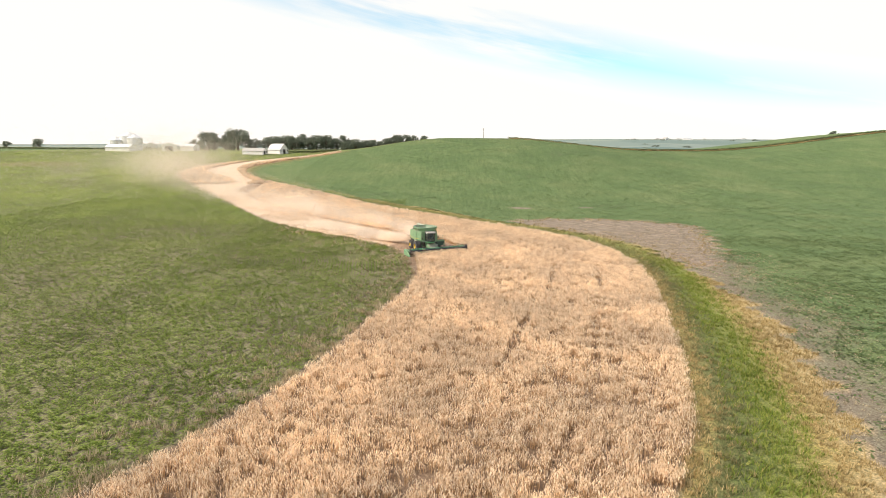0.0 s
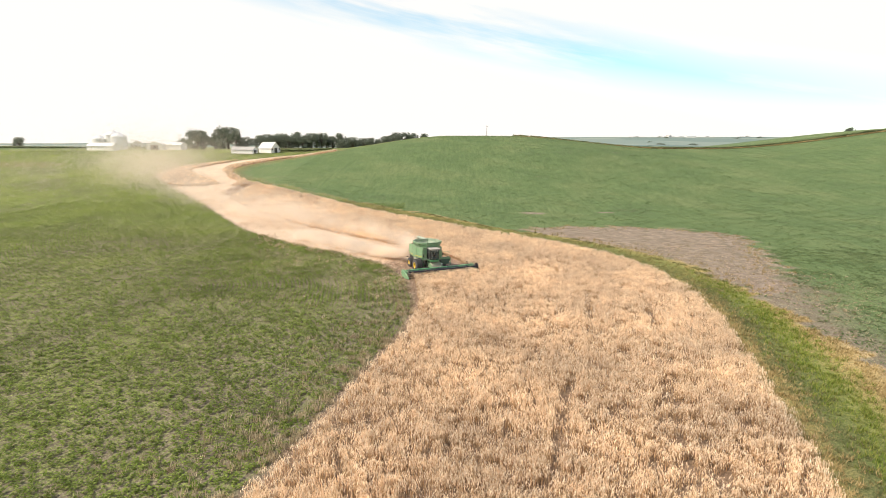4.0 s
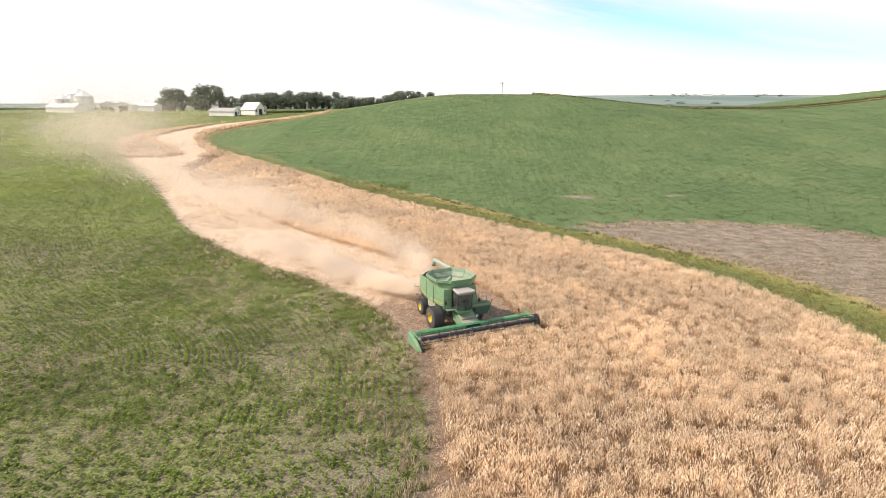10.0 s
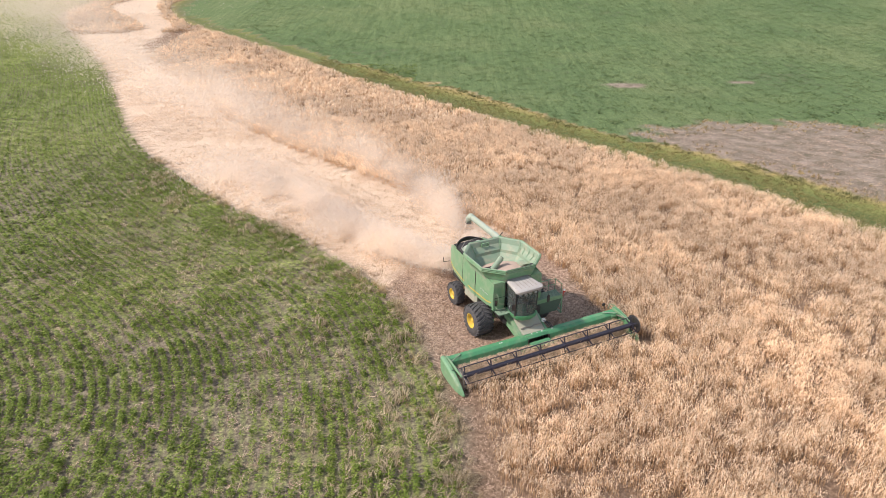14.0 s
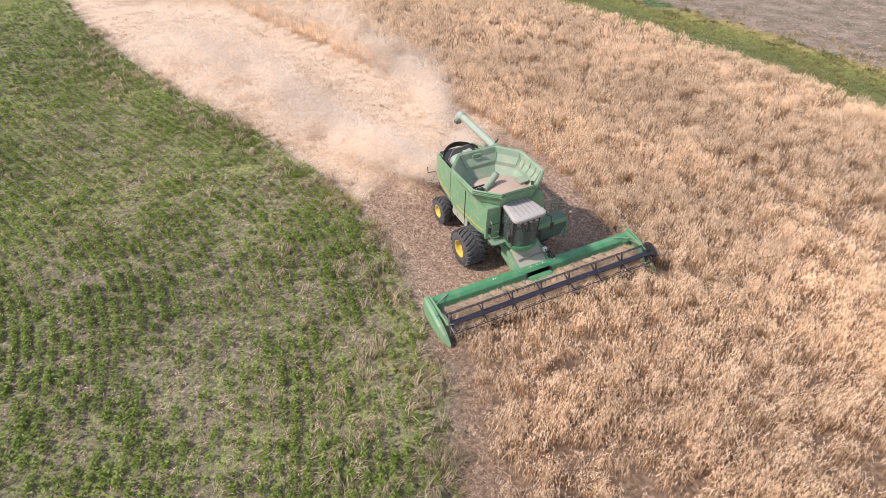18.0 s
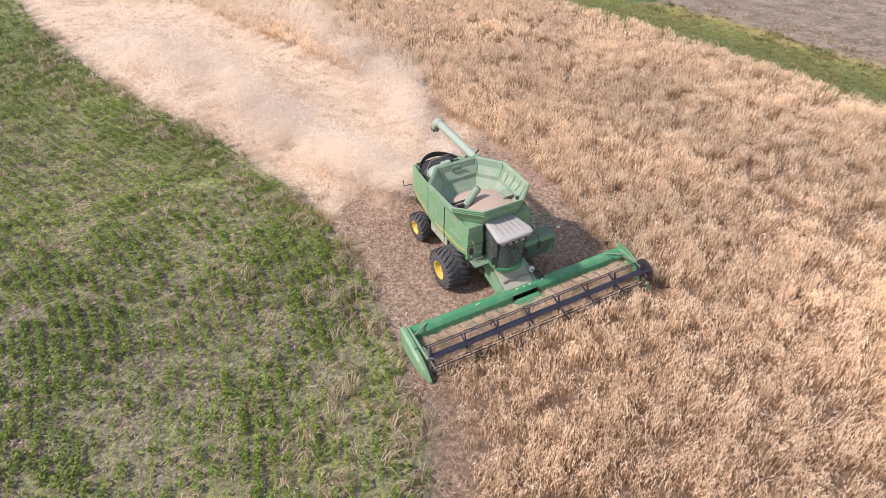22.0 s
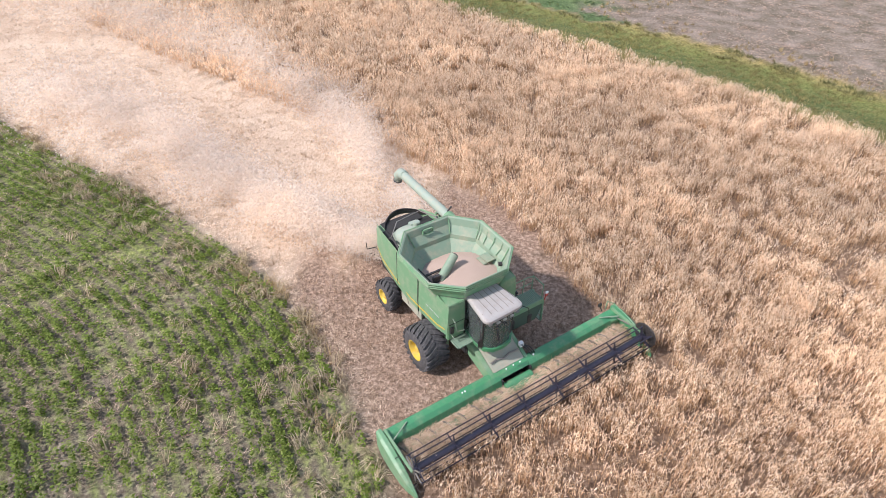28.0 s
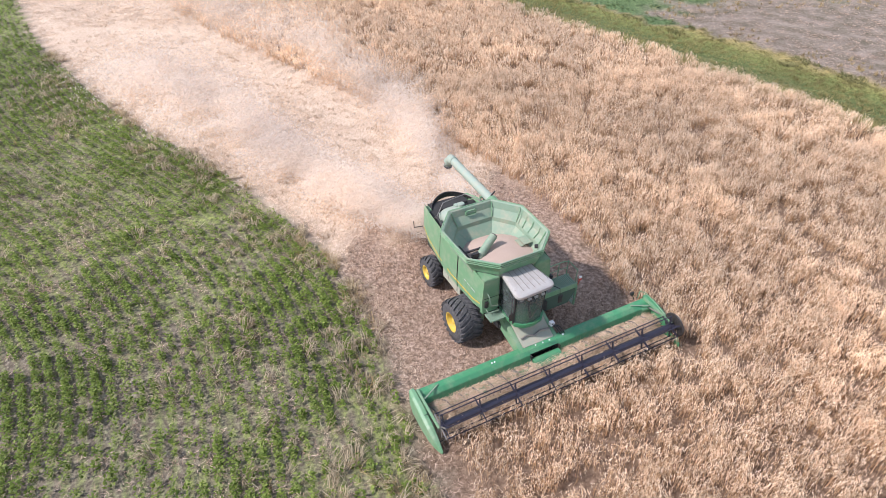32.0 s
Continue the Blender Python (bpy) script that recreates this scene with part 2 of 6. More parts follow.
def patchy(x, y, cell, seed=0):
    """Smooth random patches, 0 to 1, two octaves."""
    def layer(cell, seed):
        u, v = np.asarray(x, float) / cell, np.asarray(y, float) / cell
        i, j = np.floor(u), np.floor(v)
        fu, fv = smooth(u - i), smooth(v - j)

        def rnd(a, b):
            k = np.sin(a * 127.1 + b * 311.7 + seed * 74.7) * 43758.5453
            return k - np.floor(k)
        return (rnd(i, j) * (1 - fu) + rnd(i + 1, j) * fu) * (1 - fv) + (rnd(i, j + 1) * (1 - fu) + rnd(i + 1, j + 1) * fu) * fv
    return 0.65 * layer(cell, seed) + 0.35 * layer(cell * 0.43, seed + 3)


def curve(points, step=1.0):
    """A smooth line through a few plan points, in even steps."""
    p = np.array(points, float)
    p = np.vstack([2 * p[0] - p[1], p, 2 * p[-1] - p[-2]])
    out = []
    for a, b, c, d in zip(p[:-3], p[1:-2], p[2:-1], p[3:]):
        k = max(2, int(np.hypot(*(c - b)) / step))
        t = np.linspace(0, 1, k, endpoint=False)[:, None]
        out.append(0.5 * (2 * b + (c - a) * t + (2 * a - 5 * b + 4 * c - d) * t**2 + (3 * b - a - 3 * c + d) * t**3))
    return np.vstack([*out, p[-2:-1]])


def inside(poly, x, y):
    x, y = np.asarray(x, float), np.asarray(y, float)
    hit = np.zeros(x.shape, bool)
    lo, hi = poly.min(0), poly.max(0)
    near = (x >= lo[0]) & (x <= hi[0]) & (y >= lo[1]) & (y <= hi[1])
    px, py = x[near], y[near]
    h = np.zeros(px.shape, bool)
    for (x0, y0), (x1, y1) in zip(poly, np.roll(poly, -1, 0)):
        if y0 != y1:
            h ^= ((y0 > py) != (y1 > py)) & (px < (x1 - x0) * (py - y0) / (y1 - y0) + x0)
    hit[near] = h
    return hit


def away(line, x, y, reach=40.0):
    """Distance to a line in plan, up to reach."""
    x, y = np.asarray(x, float), np.asarray(y, float)
    d = np.full(x.shape, float(reach))
    lo, hi = line.min(0) - reach, line.max(0) + reach
    near = (x >= lo[0]) & (x <= hi[0]) & (y >= lo[1]) & (y <= hi[1])
    px, py = x[near], y[near]
    best = np.full(px.shape, float(reach) ** 2)
    for a, b in zip(line[:-1], line[1:]):
        v = b - a
        t = np.clip(((px - a[0]) * v[0] + (py - a[1]) * v[1]) / (v @ v), 0, 1)
        best = np.minimum(best, (px - a[0] - t * v[0]) ** 2 + (py - a[1] - t * v[1]) ** 2)
    d[near] = np.sqrt(best)
    return d


EDGE_BEAN = curve([(-34, -106), (-16.5, -79), (-8.3, -59), (-4.5, -42), (-2.2, -32), (-1.2, -22), (-2.0, -14), (-2.9, -8), (-4.9, -1.5), (-8.1, 4.6), (-11.6, 8.9),
                   (-17.0, 14.3), (-23.2, 19.4), (-30.8, 27.4), (-43.5, 44), (-71, 91), (-97, 127), (-112, 150), (-110, 169), (-94, 188), (-78, 206), (-57, 232)], 2.0)
EDGE_GRASS = curve([(4, -106), (17.5, -79), (23.5, -65), (30.5, -38), (34.6, -16), (33.4, 1), (30.2, 11), (26.2, 18.5), (20.8, 25.8), (13.8, 34.5), (4.0, 46), (-4.2, 56.5), (-14, 69),
                    (-25.5, 83.5), (-41, 103), (-64, 127), (-80, 147), (-86, 166), (-79, 187), (-66, 207), (-54, 222)], 2.0)
EDGE_CUT = curve([(6.6, 0.2), (3.5, 9), (-3.2, 18.2), (-13.8, 28.6), (-27.5, 43), (-42.0, 64), (-66.5, 100), (-75, 114), (-74, 131), (-82, 145), (-91, 166), (-86, 184), (-70, 206), (-55, 226)], 2.0)
HEAD_BACK = np.array([(-3.7, -4.7)])
OATS = np.vstack([EDGE_BEAN, EDGE_GRASS[::-1]])
CUT = np.vstack([HEAD_BACK, EDGE_BEAN[(EDGE_BEAN[:, 1] > -4.5)], EDGE_CUT[::-1]])
LEFT_STAND = curve([(-110, 149), (-95, 124), (-80.5, 128), (-88, 140), (-103, 160), (-94, 186), (-80, 206), (-94, 192), (-109, 171), (-110, 149)], 2.0)
BARE = curve([(18.5, 43), (26, 47), (34, 48.5), (52, 46), (62, 36), (60, 20), (55, 3), (50, -10), (44.5, -14), (40, 4), (36, 15), (31, 24), (24, 34)], 2.0)
PATCHES = [((25.5, 73), 3.4, 2.0), ((45.5, 75), 2.2, 1.3)]


# ---- ground: one sheet to the horizon ----
def spaced(stops):
    """Grid lines: (from, to, step) runs joined."""
    out = [np.arange(a, b, s) for a, b, s in stops]
    return np.concatenate([*out, [stops[-1][1]]])


def mesh_from(name, verts, faces_flat, size, mat, smooth_faces=False, slots=None):
    me = bpy.data.meshes.new(name)
    nf = len(faces_flat) // size
    me.vertices.add(len(verts))
    me.vertices.foreach_set("co", np.ascontiguousarray(verts, np.float32).ravel())
    me.loops.add(len(faces_flat))
    me.loops.foreach_set("vertex_index", np.ascontiguousarray(faces_flat, np.int32).ravel())
    me.polygons.add(nf)
    me.polygons.foreach_set("loop_start", np.arange(0, nf * size, size, dtype=np.int32))
    me.polygons.foreach_set("use_smooth", np.full(nf, smooth_faces))
    for m in mat if isinstance(mat, tuple) else (mat,):
        me.materials.append(m)
    if slots is not None:
        me.polygons.foreach_set("material_index", np.ascontiguousarray(slots, np.int32))
    me.update(calc_edges=True)
    return me


def bareness(x, y):
    """Share of bare eroded soil, with a ragged worn edge."""
    d = away(BARE, x, y, 10)
    wob = 1.6 * np.sin(x * 0.55 + 1.4 * np.sin(y * 0.4)) * np.sin(y * 0.5) + 0.9 * np.sin(x * 1.3 + y * 0.9) + 0.5 * np.sin(y * 2.3 - x * 1.1)
    return smooth(0.5 + (np.where(inside(BARE, x, y), d, -d) + wob) / 3.2)


def thinness(x, y, d_grass):
    """Sparse growth on poor soil along the strip, fading into the full stand."""
    wob = 3.0 * np.sin(x * 0.22 + np.sin(y * 0.13)) * np.sin(y * 0.17) + 1.5 * np.sin(x * 0.6 + y * 0.4)
    return smooth((25 - d_grass + wob) / 16) * smooth((14 - y) / 26)


def zones(x, y):
    """What grows where: bean, grass, straw and bare shares, and the distance that the rows keep."""
    oats = inside(OATS, x, y)
    cut = inside(CUT, x, y) & oats & ~inside(LEFT_STAND, x, y)
    d_bean, d_grass = away(EDGE_BEAN, x, y, 150), away(EDGE_GRASS, x, y, 150)
    left = ~oats & (d_bean < d_grass)
    right = ~oats & ~left
    width = 8.4 + 3.4 * smooth((-5 - y) / 60) - 4.0 * smooth((y - 75) / 45) + 0.8 * np.sin(y / 9)
    wob = 0.8 * np.sin(x * 0.9 + y * 0.5) + 0.5 * np.sin(y * 1.7)
    grass = right & (d_grass < width + wob)
    bare = right & ~grass & (bareness(x, y) > 0.5)
    for (px, py), a, b in PATCHES:
        bare |= right & (((x - px) / a) ** 2 + ((y - py) / b) ** 2 < 1)
    return oats, cut, left, right, grass, bare, d_bean, d_grass


def soft_edge(mask, line, x, y, width):
    """A mask with a worn edge instead of a step."""
    d = away(line, x, y, 8) + 0.0
    wob = 0.35 * width * np.sin(x * 2.1 + 1.7 * np.sin(y * 1.3)) * np.sin(y * 1.9)
    return smooth(0.5 + (np.where(mask, d, -d) + wob) / width)


gx = spaced([(-4200, -1200, 250), (-1200, -400, 50), (-400, -140, 8), (-140, -60, 2.2), (-60, 70, 1.0), (70, 160, 2.2), (160, 400, 8), (400, 1200, 50), (1200, 4200, 250)])
gy = spaced([(-600, -200, 40), (-200, -100, 4), (-100, -45, 1.5), (-45, 70, 0.9), (70, 230, 1.7), (230, 500, 6), (500, 1200, 30), (1200, 4600, 120)])
X, Y = (a.ravel() for a in np.meshgrid(gx, gy))
zo, zc, zl, zr, zg, zb, d_b, d_g = zones(X, Y)
Z = height(X, Y) + 0.05 * np.sin(X * 0.35) * np.sin(Y * 0.28) * (Y < 250)
nx, ny = len(gx), len(gy)
i = (np.arange(ny - 1)[:, None] * nx + np.arange(nx - 1)[None]).ravel()
quads = np.stack([i, i + 1, i + nx + 1, i + nx], 1)
col = np.zeros((len(X), 4), np.float32)
near_left = smooth((X + 105) / 50) * smooth((62 - Y) / 40)          # where the plants stand apart, more soil shows
col[:, 0] = ((zl | zr) & ~zg) * (1 - 0.22 * near_left * zl) * (1 - 0.52 * zr * thinness(X, Y, d_g))
col[:, 1] = zg * soft_edge(~zo, EDGE_GRASS, X, Y, 0.8)
col[:, 2] = soft_edge(zc, np.vstack([CUT, CUT[:1]]), X, Y, 0.9) * (zc | (d_b < 1))
# chaff blows a little way in under the standing crop
col[:, 2] = np.maximum(col[:, 2], (zo & ~zc & ~inside(LEFT_STAND, X, Y) & (Y > 6)) * smooth((1.7 - away(EDGE_CUT, X, Y, 4)) / 0.8))
col[:, 3] = zr
rowd = np.where(zl, d_b, d_g).astype(np.float32)
oatf = (zo & ~zc).astype(np.float32)
# the strip just behind the machine lies bare of chaff; further back it is covered
back = X * -0.60 + Y * 0.80
col2 = np.zeros((len(X), 4), np.float32)
col2[:, 0] = 1 - smooth((back - 7.0 - 1.5 * np.sin(X * 1.7)) / 3.5)
col2[:, 1] = 0.22 * smooth((1.2 - np.where(zl, d_b, 9) + 1.2 * (patchy(X, Y, 1.6, 11) - 0.5)) / 1.4)
col2[:, 2] = zr * np.maximum(bareness(X, Y), 0.55 * thinness(X, Y, d_g) * smooth((20 - d_g) / 9))
for (px, py), a_, b_ in PATCHES:
    col2[:, 2] = np.maximum(col2[:, 2], zr * smooth((1.5 - ((X - px) / a_) ** 2 - ((Y - py) / b_) ** 2)))
drift_l = np.sin(X * 0.17 + 1.9 * np.sin(Y * 0.11)) * np.sin(Y * 0.21 + 1.1 * np.sin(X * 0.13)) + 0.4 * np.sin(X * 0.6 + Y * 0.45)
col2[:, 1] = np.maximum(col2[:, 1], zl * 0.30 * smooth((drift_l - 0.25) / 0.9) * smooth((110 - Y) / 60) * smooth((X + 90) / 40))
col2[:, 1] = np.maximum(col2[:, 1], zl * near_left * (0.02 + 0.34 * patchy(X, Y, 3.5, 17)))
# a worn hay patch on the slope below the farm
col2[:, 1] = np.maximum(col2[:, 1], zl * 0.95 * smooth(1.5 * (1.15 - ((X + 186) / 26) ** 2 - ((Y - 174) / 9) ** 2) * (0.4 + patchy(X, Y, 9.0, 23))))
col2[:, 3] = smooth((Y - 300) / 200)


def ground_material():
    m, n, l, b = material("field_ground", 0.95)
    b.inputs["Specular IOR Level"].default_value = 0.1

    def attr(name):
        at = n.new("ShaderNodeAttribute")
        at.attribute_name = name
        sep = n.new("ShaderNodeSeparateColor")
        l.new(at.outputs["Color"], sep.inputs["Color"])
        return sep.outputs["Red"], sep.outputs["Green"], sep.outputs["Blue"], at.outputs["Alpha"]

    def math_(op, a, k, c=None):
        q = n.new("ShaderNodeMath")
        q.operation = op
        for s_, v in zip(q.inputs, (a, k, c)):
            if isinstance(v, (int, float)):
                s_.default_value = v
            elif v is not None:
                l.new(v, s_)
        return q.outputs[0]

    z_bean, z_grass, z_straw, z_right = attr("zone")
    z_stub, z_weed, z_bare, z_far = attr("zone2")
    rd = n.new("ShaderNodeAttribute")
    rd.attribute_name = "rowd"
    big = noise_node(n, l, 0.045, 5)
    mid = noise_node(n, l, 0.55, 6, rough=0.6)
    fine = noise_node(n, l, 5.0, 6, rough=0.75)
    fibre = noise_node(n, l, 9.0, 4, rough=0.7, stretch=(1.0, 0.35, 1.0))
    soil = ramp_node(n, l, fine.outputs["Fac"], [(0.36, (0.085, 0.07, 0.052)), (0.5, (0.175, 0.145, 0.112)), (0.64, (0.36, 0.30, 0.24))])
    cover = math_("ADD", math_("MULTIPLY", math_("ADD", mid.outputs["Fac"], big.outputs["Fac"]), 0.42), math_("MULTIPLY", fine.outputs["Fac"], 0.55))
    cover = math_("MULTIPLY_ADD", z_bean, 0.48, cover)
    cover = math_("MULTIPLY_ADD", z_right, 0.11, cover)
    row = math_("COSINE", math_("MULTIPLY", rd.outputs["Fac"], 2 * math.pi / 0.51), 0.0)
    cover = math_("MULTIPLY_ADD", math_("MULTIPLY", row, math_("SUBTRACT", 1.0, z_right)), 0.06, cover)
    thick = n.new("ShaderNodeMapRange")
    thick.inputs["From Min"].default_value = 0.98
    thick.inputs["From Max"].default_value = 1.22
    l.new(cover, thick.inputs["Value"])
    leaf = ramp_node(n, l, big.outputs["Fac"], [(0.35, (0.140, 0.190, 0.054)), (0.5, (0.170, 0.214, 0.064)), (0.65, (0.204, 0.236, 0.078))])
    # hill ground green, cooled and lightened to hold distance haze
    leaf_r = ramp_node(n, l, big.outputs["Fac"], [(0.35, (0.096, 0.152, 0.066)), (0.5, (0.114, 0.168, 0.074)), (0.65, (0.138, 0.182, 0.084))])
    speck = noise_node(n, l, 1.1, 5, rough=0.75)
    mottle = ramp_node(n, l, speck.outputs["Fac"], [(0.36, (0.72, 0.75, 0.72)), (0.5, (0.98, 1.0, 0.98)), (0.64, (1.26, 1.20, 1.22))])
    green = mix_node(n, l, z_right, leaf.outputs["Color"], leaf_r.outputs["Color"])
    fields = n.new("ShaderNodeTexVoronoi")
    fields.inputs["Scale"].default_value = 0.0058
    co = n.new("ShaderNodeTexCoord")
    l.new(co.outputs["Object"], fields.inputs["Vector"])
    # far fields greyed and blued: distance haze is painted into their colour
    haze_tone = ramp_node(n, l, fields.outputs["Color"], [(0.25, (0.13, 0.19, 0.18)), (0.42, (0.19, 0.24, 0.215)), (0.55, (0.33, 0.33, 0.28)), (0.62, (0.15, 0.21, 0.20)), (0.8, (0.22, 0.265, 0.235))])
    calm = n.new("ShaderNodeMapRange")
    calm.inputs["To Min"].default_value, calm.inputs["To Max"].default_value = 1.0, 0.5
    l.new(z_right, calm.inputs["Value"])
    green = mix_node(n, l, calm.outputs["Result"], green, mix_node(n, l, 1.0, green, mottle.outputs["Color"], "MULTIPLY"))
    grain = ramp_node(n, l, fine.outputs["Fac"], [(0.36, (0.40, 0.44, 0.42)), (0.5, (0.95, 0.97, 0.95)), (0.62, (1.55, 1.45, 1.40))])
    drill = noise_node(n, l, 1.0, 3, rough=0.65, stretch=(1.3, 0.07, 0.3))
    lines = ramp_node(n, l, drill.outputs["Fac"], [(0.36, (0.84, 0.86, 0.86)), (0.5, (1.0, 1.0, 1.0)), (0.64, (1.12, 1.09, 1.10))])
    green = mix_node(n, l, 1.0, green, grain.outputs["Color"], "MULTIPLY")
    green = mix_node(n, l, z_right, green, mix_node(n, l, 1.0, green, lines.outputs["Color"], "MULTIPLY"))
    green = mix_node(n, l, z_far, green, haze_tone.outputs["Color"])
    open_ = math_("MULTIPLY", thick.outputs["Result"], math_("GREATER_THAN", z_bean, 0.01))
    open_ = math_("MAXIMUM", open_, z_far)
    c = mix_node(n, l, open_, soil.outputs["Color"], green)
    oat_at = n.new("ShaderNodeAttribute")
    oat_at.attribute_name = "oatf"
    # litter under the oats, its brown darkened to paint shade between the plants
    litter = ramp_node(n, l, fine.outputs["Fac"], [(0.32, (0.095, 0.062, 0.042)), (0.5, (0.20, 0.138, 0.095)), (0.68, (0.38, 0.275, 0.20))])
    c = mix_node(n, l, oat_at.outputs["Fac"], c, litter.outputs["Color"])
    weed = ramp_node(n, l, fibre.outputs["Fac"], [(0.35, (0.10, 0.095, 0.048)), (0.5, (0.20, 0.175, 0.10)), (0.68, (0.38, 0.32, 0.22))])
    c = mix_node(n, l, math_("MULTIPLY", z_weed, 0.8), c, weed.outputs["Color"])
    bare = ramp_node(n, l, math_("MULTIPLY_ADD", mid.outputs["Fac"], 0.45, math_("MULTIPLY", fine.outputs["Fac"], 0.55)), [(0.40, (0.13, 0.108, 0.080)), (0.49, (0.225, 0.178, 0.145)), (0.60, (0.36, 0.29, 0.25))])
    c = mix_node(n, l, math_("MULTIPLY", z_bare, 0.9), c, bare.outputs["Color"])
    band = math_("MULTIPLY_ADD", rd.outputs["Fac"], 0.075, math_("MULTIPLY", mid.outputs["Fac"], 0.3))
    turf = ramp_node(n, l, band, [(0.18, (0.29, 0.25, 0.105)), (0.30, (0.15, 0.155, 0.07)), (0.38, (0.115, 0.14, 0.055)), (0.60, (0.19, 0.205, 0.07)), (0.76, (0.33, 0.265, 0.115)), (0.95, (0.42, 0.33, 0.19))])
    c = mix_node(n, l, z_grass, c, mix_node(n, l, 1.0, turf.outputs["Color"], grain.outputs["Color"], "MULTIPLY"))
    chaff = ramp_node(n, l, fibre.outputs["Fac"], [(0.32, (0.36, 0.265, 0.19)), (0.5, (0.58, 0.45, 0.34)), (0.7, (0.76, 0.63, 0.51))])
    chaff_b = mix_node(n, l, math_("MULTIPLY", big.outputs["Fac"], 0.6), chaff.outputs["Color"], (0.66, 0.52, 0.39))
    stub = ramp_node(n, l, fine.outputs["Fac"], [(0.36, (0.15, 0.105, 0.078)), (0.5, (0.29, 0.205, 0.152)), (0.64, (0.54, 0.41, 0.325))])
    cut = mix_node(n, l, z_stub, chaff_b, stub.outputs["Color"])
    c = mix_node(n, l, z_straw, c, cut)
    l.new(c, b.inputs["Base Color"])
    bump_node(n, l, b, fine.outputs["Fac"], 0.7, 0.12)
    return m


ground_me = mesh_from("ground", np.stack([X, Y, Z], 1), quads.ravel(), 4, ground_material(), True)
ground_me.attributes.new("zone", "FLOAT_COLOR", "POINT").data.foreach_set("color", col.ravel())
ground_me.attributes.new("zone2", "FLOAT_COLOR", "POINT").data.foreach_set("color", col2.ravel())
ground_me.attributes.new("oatf", "FLOAT", "POINT").data.foreach_set("value", oatf)
ground_me.attributes.new("rowd", "FLOAT", "POINT").data.foreach_set("value", rowd)
ground = tagged(new("ground", ground_me), "rolling farm ground with soybean rows, stubble and grass", "ground", kind="structure")

# ---- standing crops and grass ----
def in_reach(x, y):
    """The stretch of fields that the way overlooks: a fan that opens ahead of its start."""
    return (abs(x - 3) < 0.76 * (y + 111) + 9) & (y > -99)


rng = np.random.default_rng(7)


def stalks(count, spread, tall, wide, lean, seed):
    """One tuft of thin upright blades."""
    g = np.random.default_rng(seed)
    v, f = [], []
    for _ in range(count):
        a, r = g.uniform(0, 6.283), spread * math.sqrt(g.uniform())
        bx, by = r * math.cos(a), r * math.sin(a)
        la, ll = g.uniform(0, 6.283), lean * g.uniform(0.3, 1)
        h = tall * g.uniform(0.8, 1.12)
        sx, sy = -math.sin(la) * wide, math.cos(la) * wide
        k = len(v)
        v += [(bx - sx, by - sy, 0), (bx + sx, by + sy, 0), (bx + ll * math.cos(la), by + ll * math.sin(la), h)]
        f += [(k, k + 1, k + 2)]
    return np.array(v, float), np.array(f, int)


def oat_clump(count, spread, tall, stem, beads, bead, wide, lean, seed):
    """One clump of oats: thin stems (slot 1), here and there a dry leaf, and nodding heads of hanging husks (slot 0)."""
    g = np.random.default_rng(seed)
    v, f, s = [], [], []
    for _ in range(count):
        a, r = g.uniform(0, 6.283), spread * math.sqrt(g.uniform())
        bx, by = r * math.cos(a), r * math.sin(a)
        la, ll = g.uniform(0, 6.283), lean * g.uniform(0.2, 1)
        c, n = math.cos(la), math.sin(la)
        h = tall * g.uniform(0.72, 1.1)
        tip = np.array([bx + ll * c, by + ll * n, h])
        k = len(v)
        v += [(bx - n * stem, by + c * stem, 0), (bx + n * stem, by - c * stem, 0), tuple(tip)]
        f += [(k, k + 1, k + 2)]
        s += [1]
        for j in range(beads):
            q = (j + g.uniform(0, 0.8)) / beads
            p = tip + np.array([c * 0.09 * q, n * 0.09 * q, 0.10 - 0.26 * q]) + g.normal(size=3) * 0.018
            d = np.array([c * 0.3 + g.normal() * 0.28, n * 0.3 + g.normal() * 0.28, -0.95]) * bead * g.uniform(0.7, 1.25)
            t = g.uniform(0, 6.283)
            w = np.array([math.cos(t), math.sin(t), 0.0]) * wide
            k = len(v)
            v += [tuple(p - w), tuple(p + w), tuple(p + d)]
            f += [(k, k + 1, k + 2)]
            s += [0]
        if g.uniform() < 0.3:
            t, hz = g.uniform(0, 6.283), h * g.uniform(0.35, 0.7)
            m = np.array([bx, by, 0]) + (tip - np.array([bx, by, 0])) * (hz / h)
            w = np.array([-math.sin(t), math.cos(t), 0.0]) * stem * 1.5
            k = len(v)
            v += [tuple(m - w), tuple(m + w), (m[0] + math.cos(t) * tall * 0.26, m[1] + math.sin(t) * tall * 0.26, hz + g.uniform(-0.14, 0.14))]
            f += [(k, k + 1, k + 2)]
            s += [1]
    return np.array(v, float), np.array(f, int), np.array(s, int)


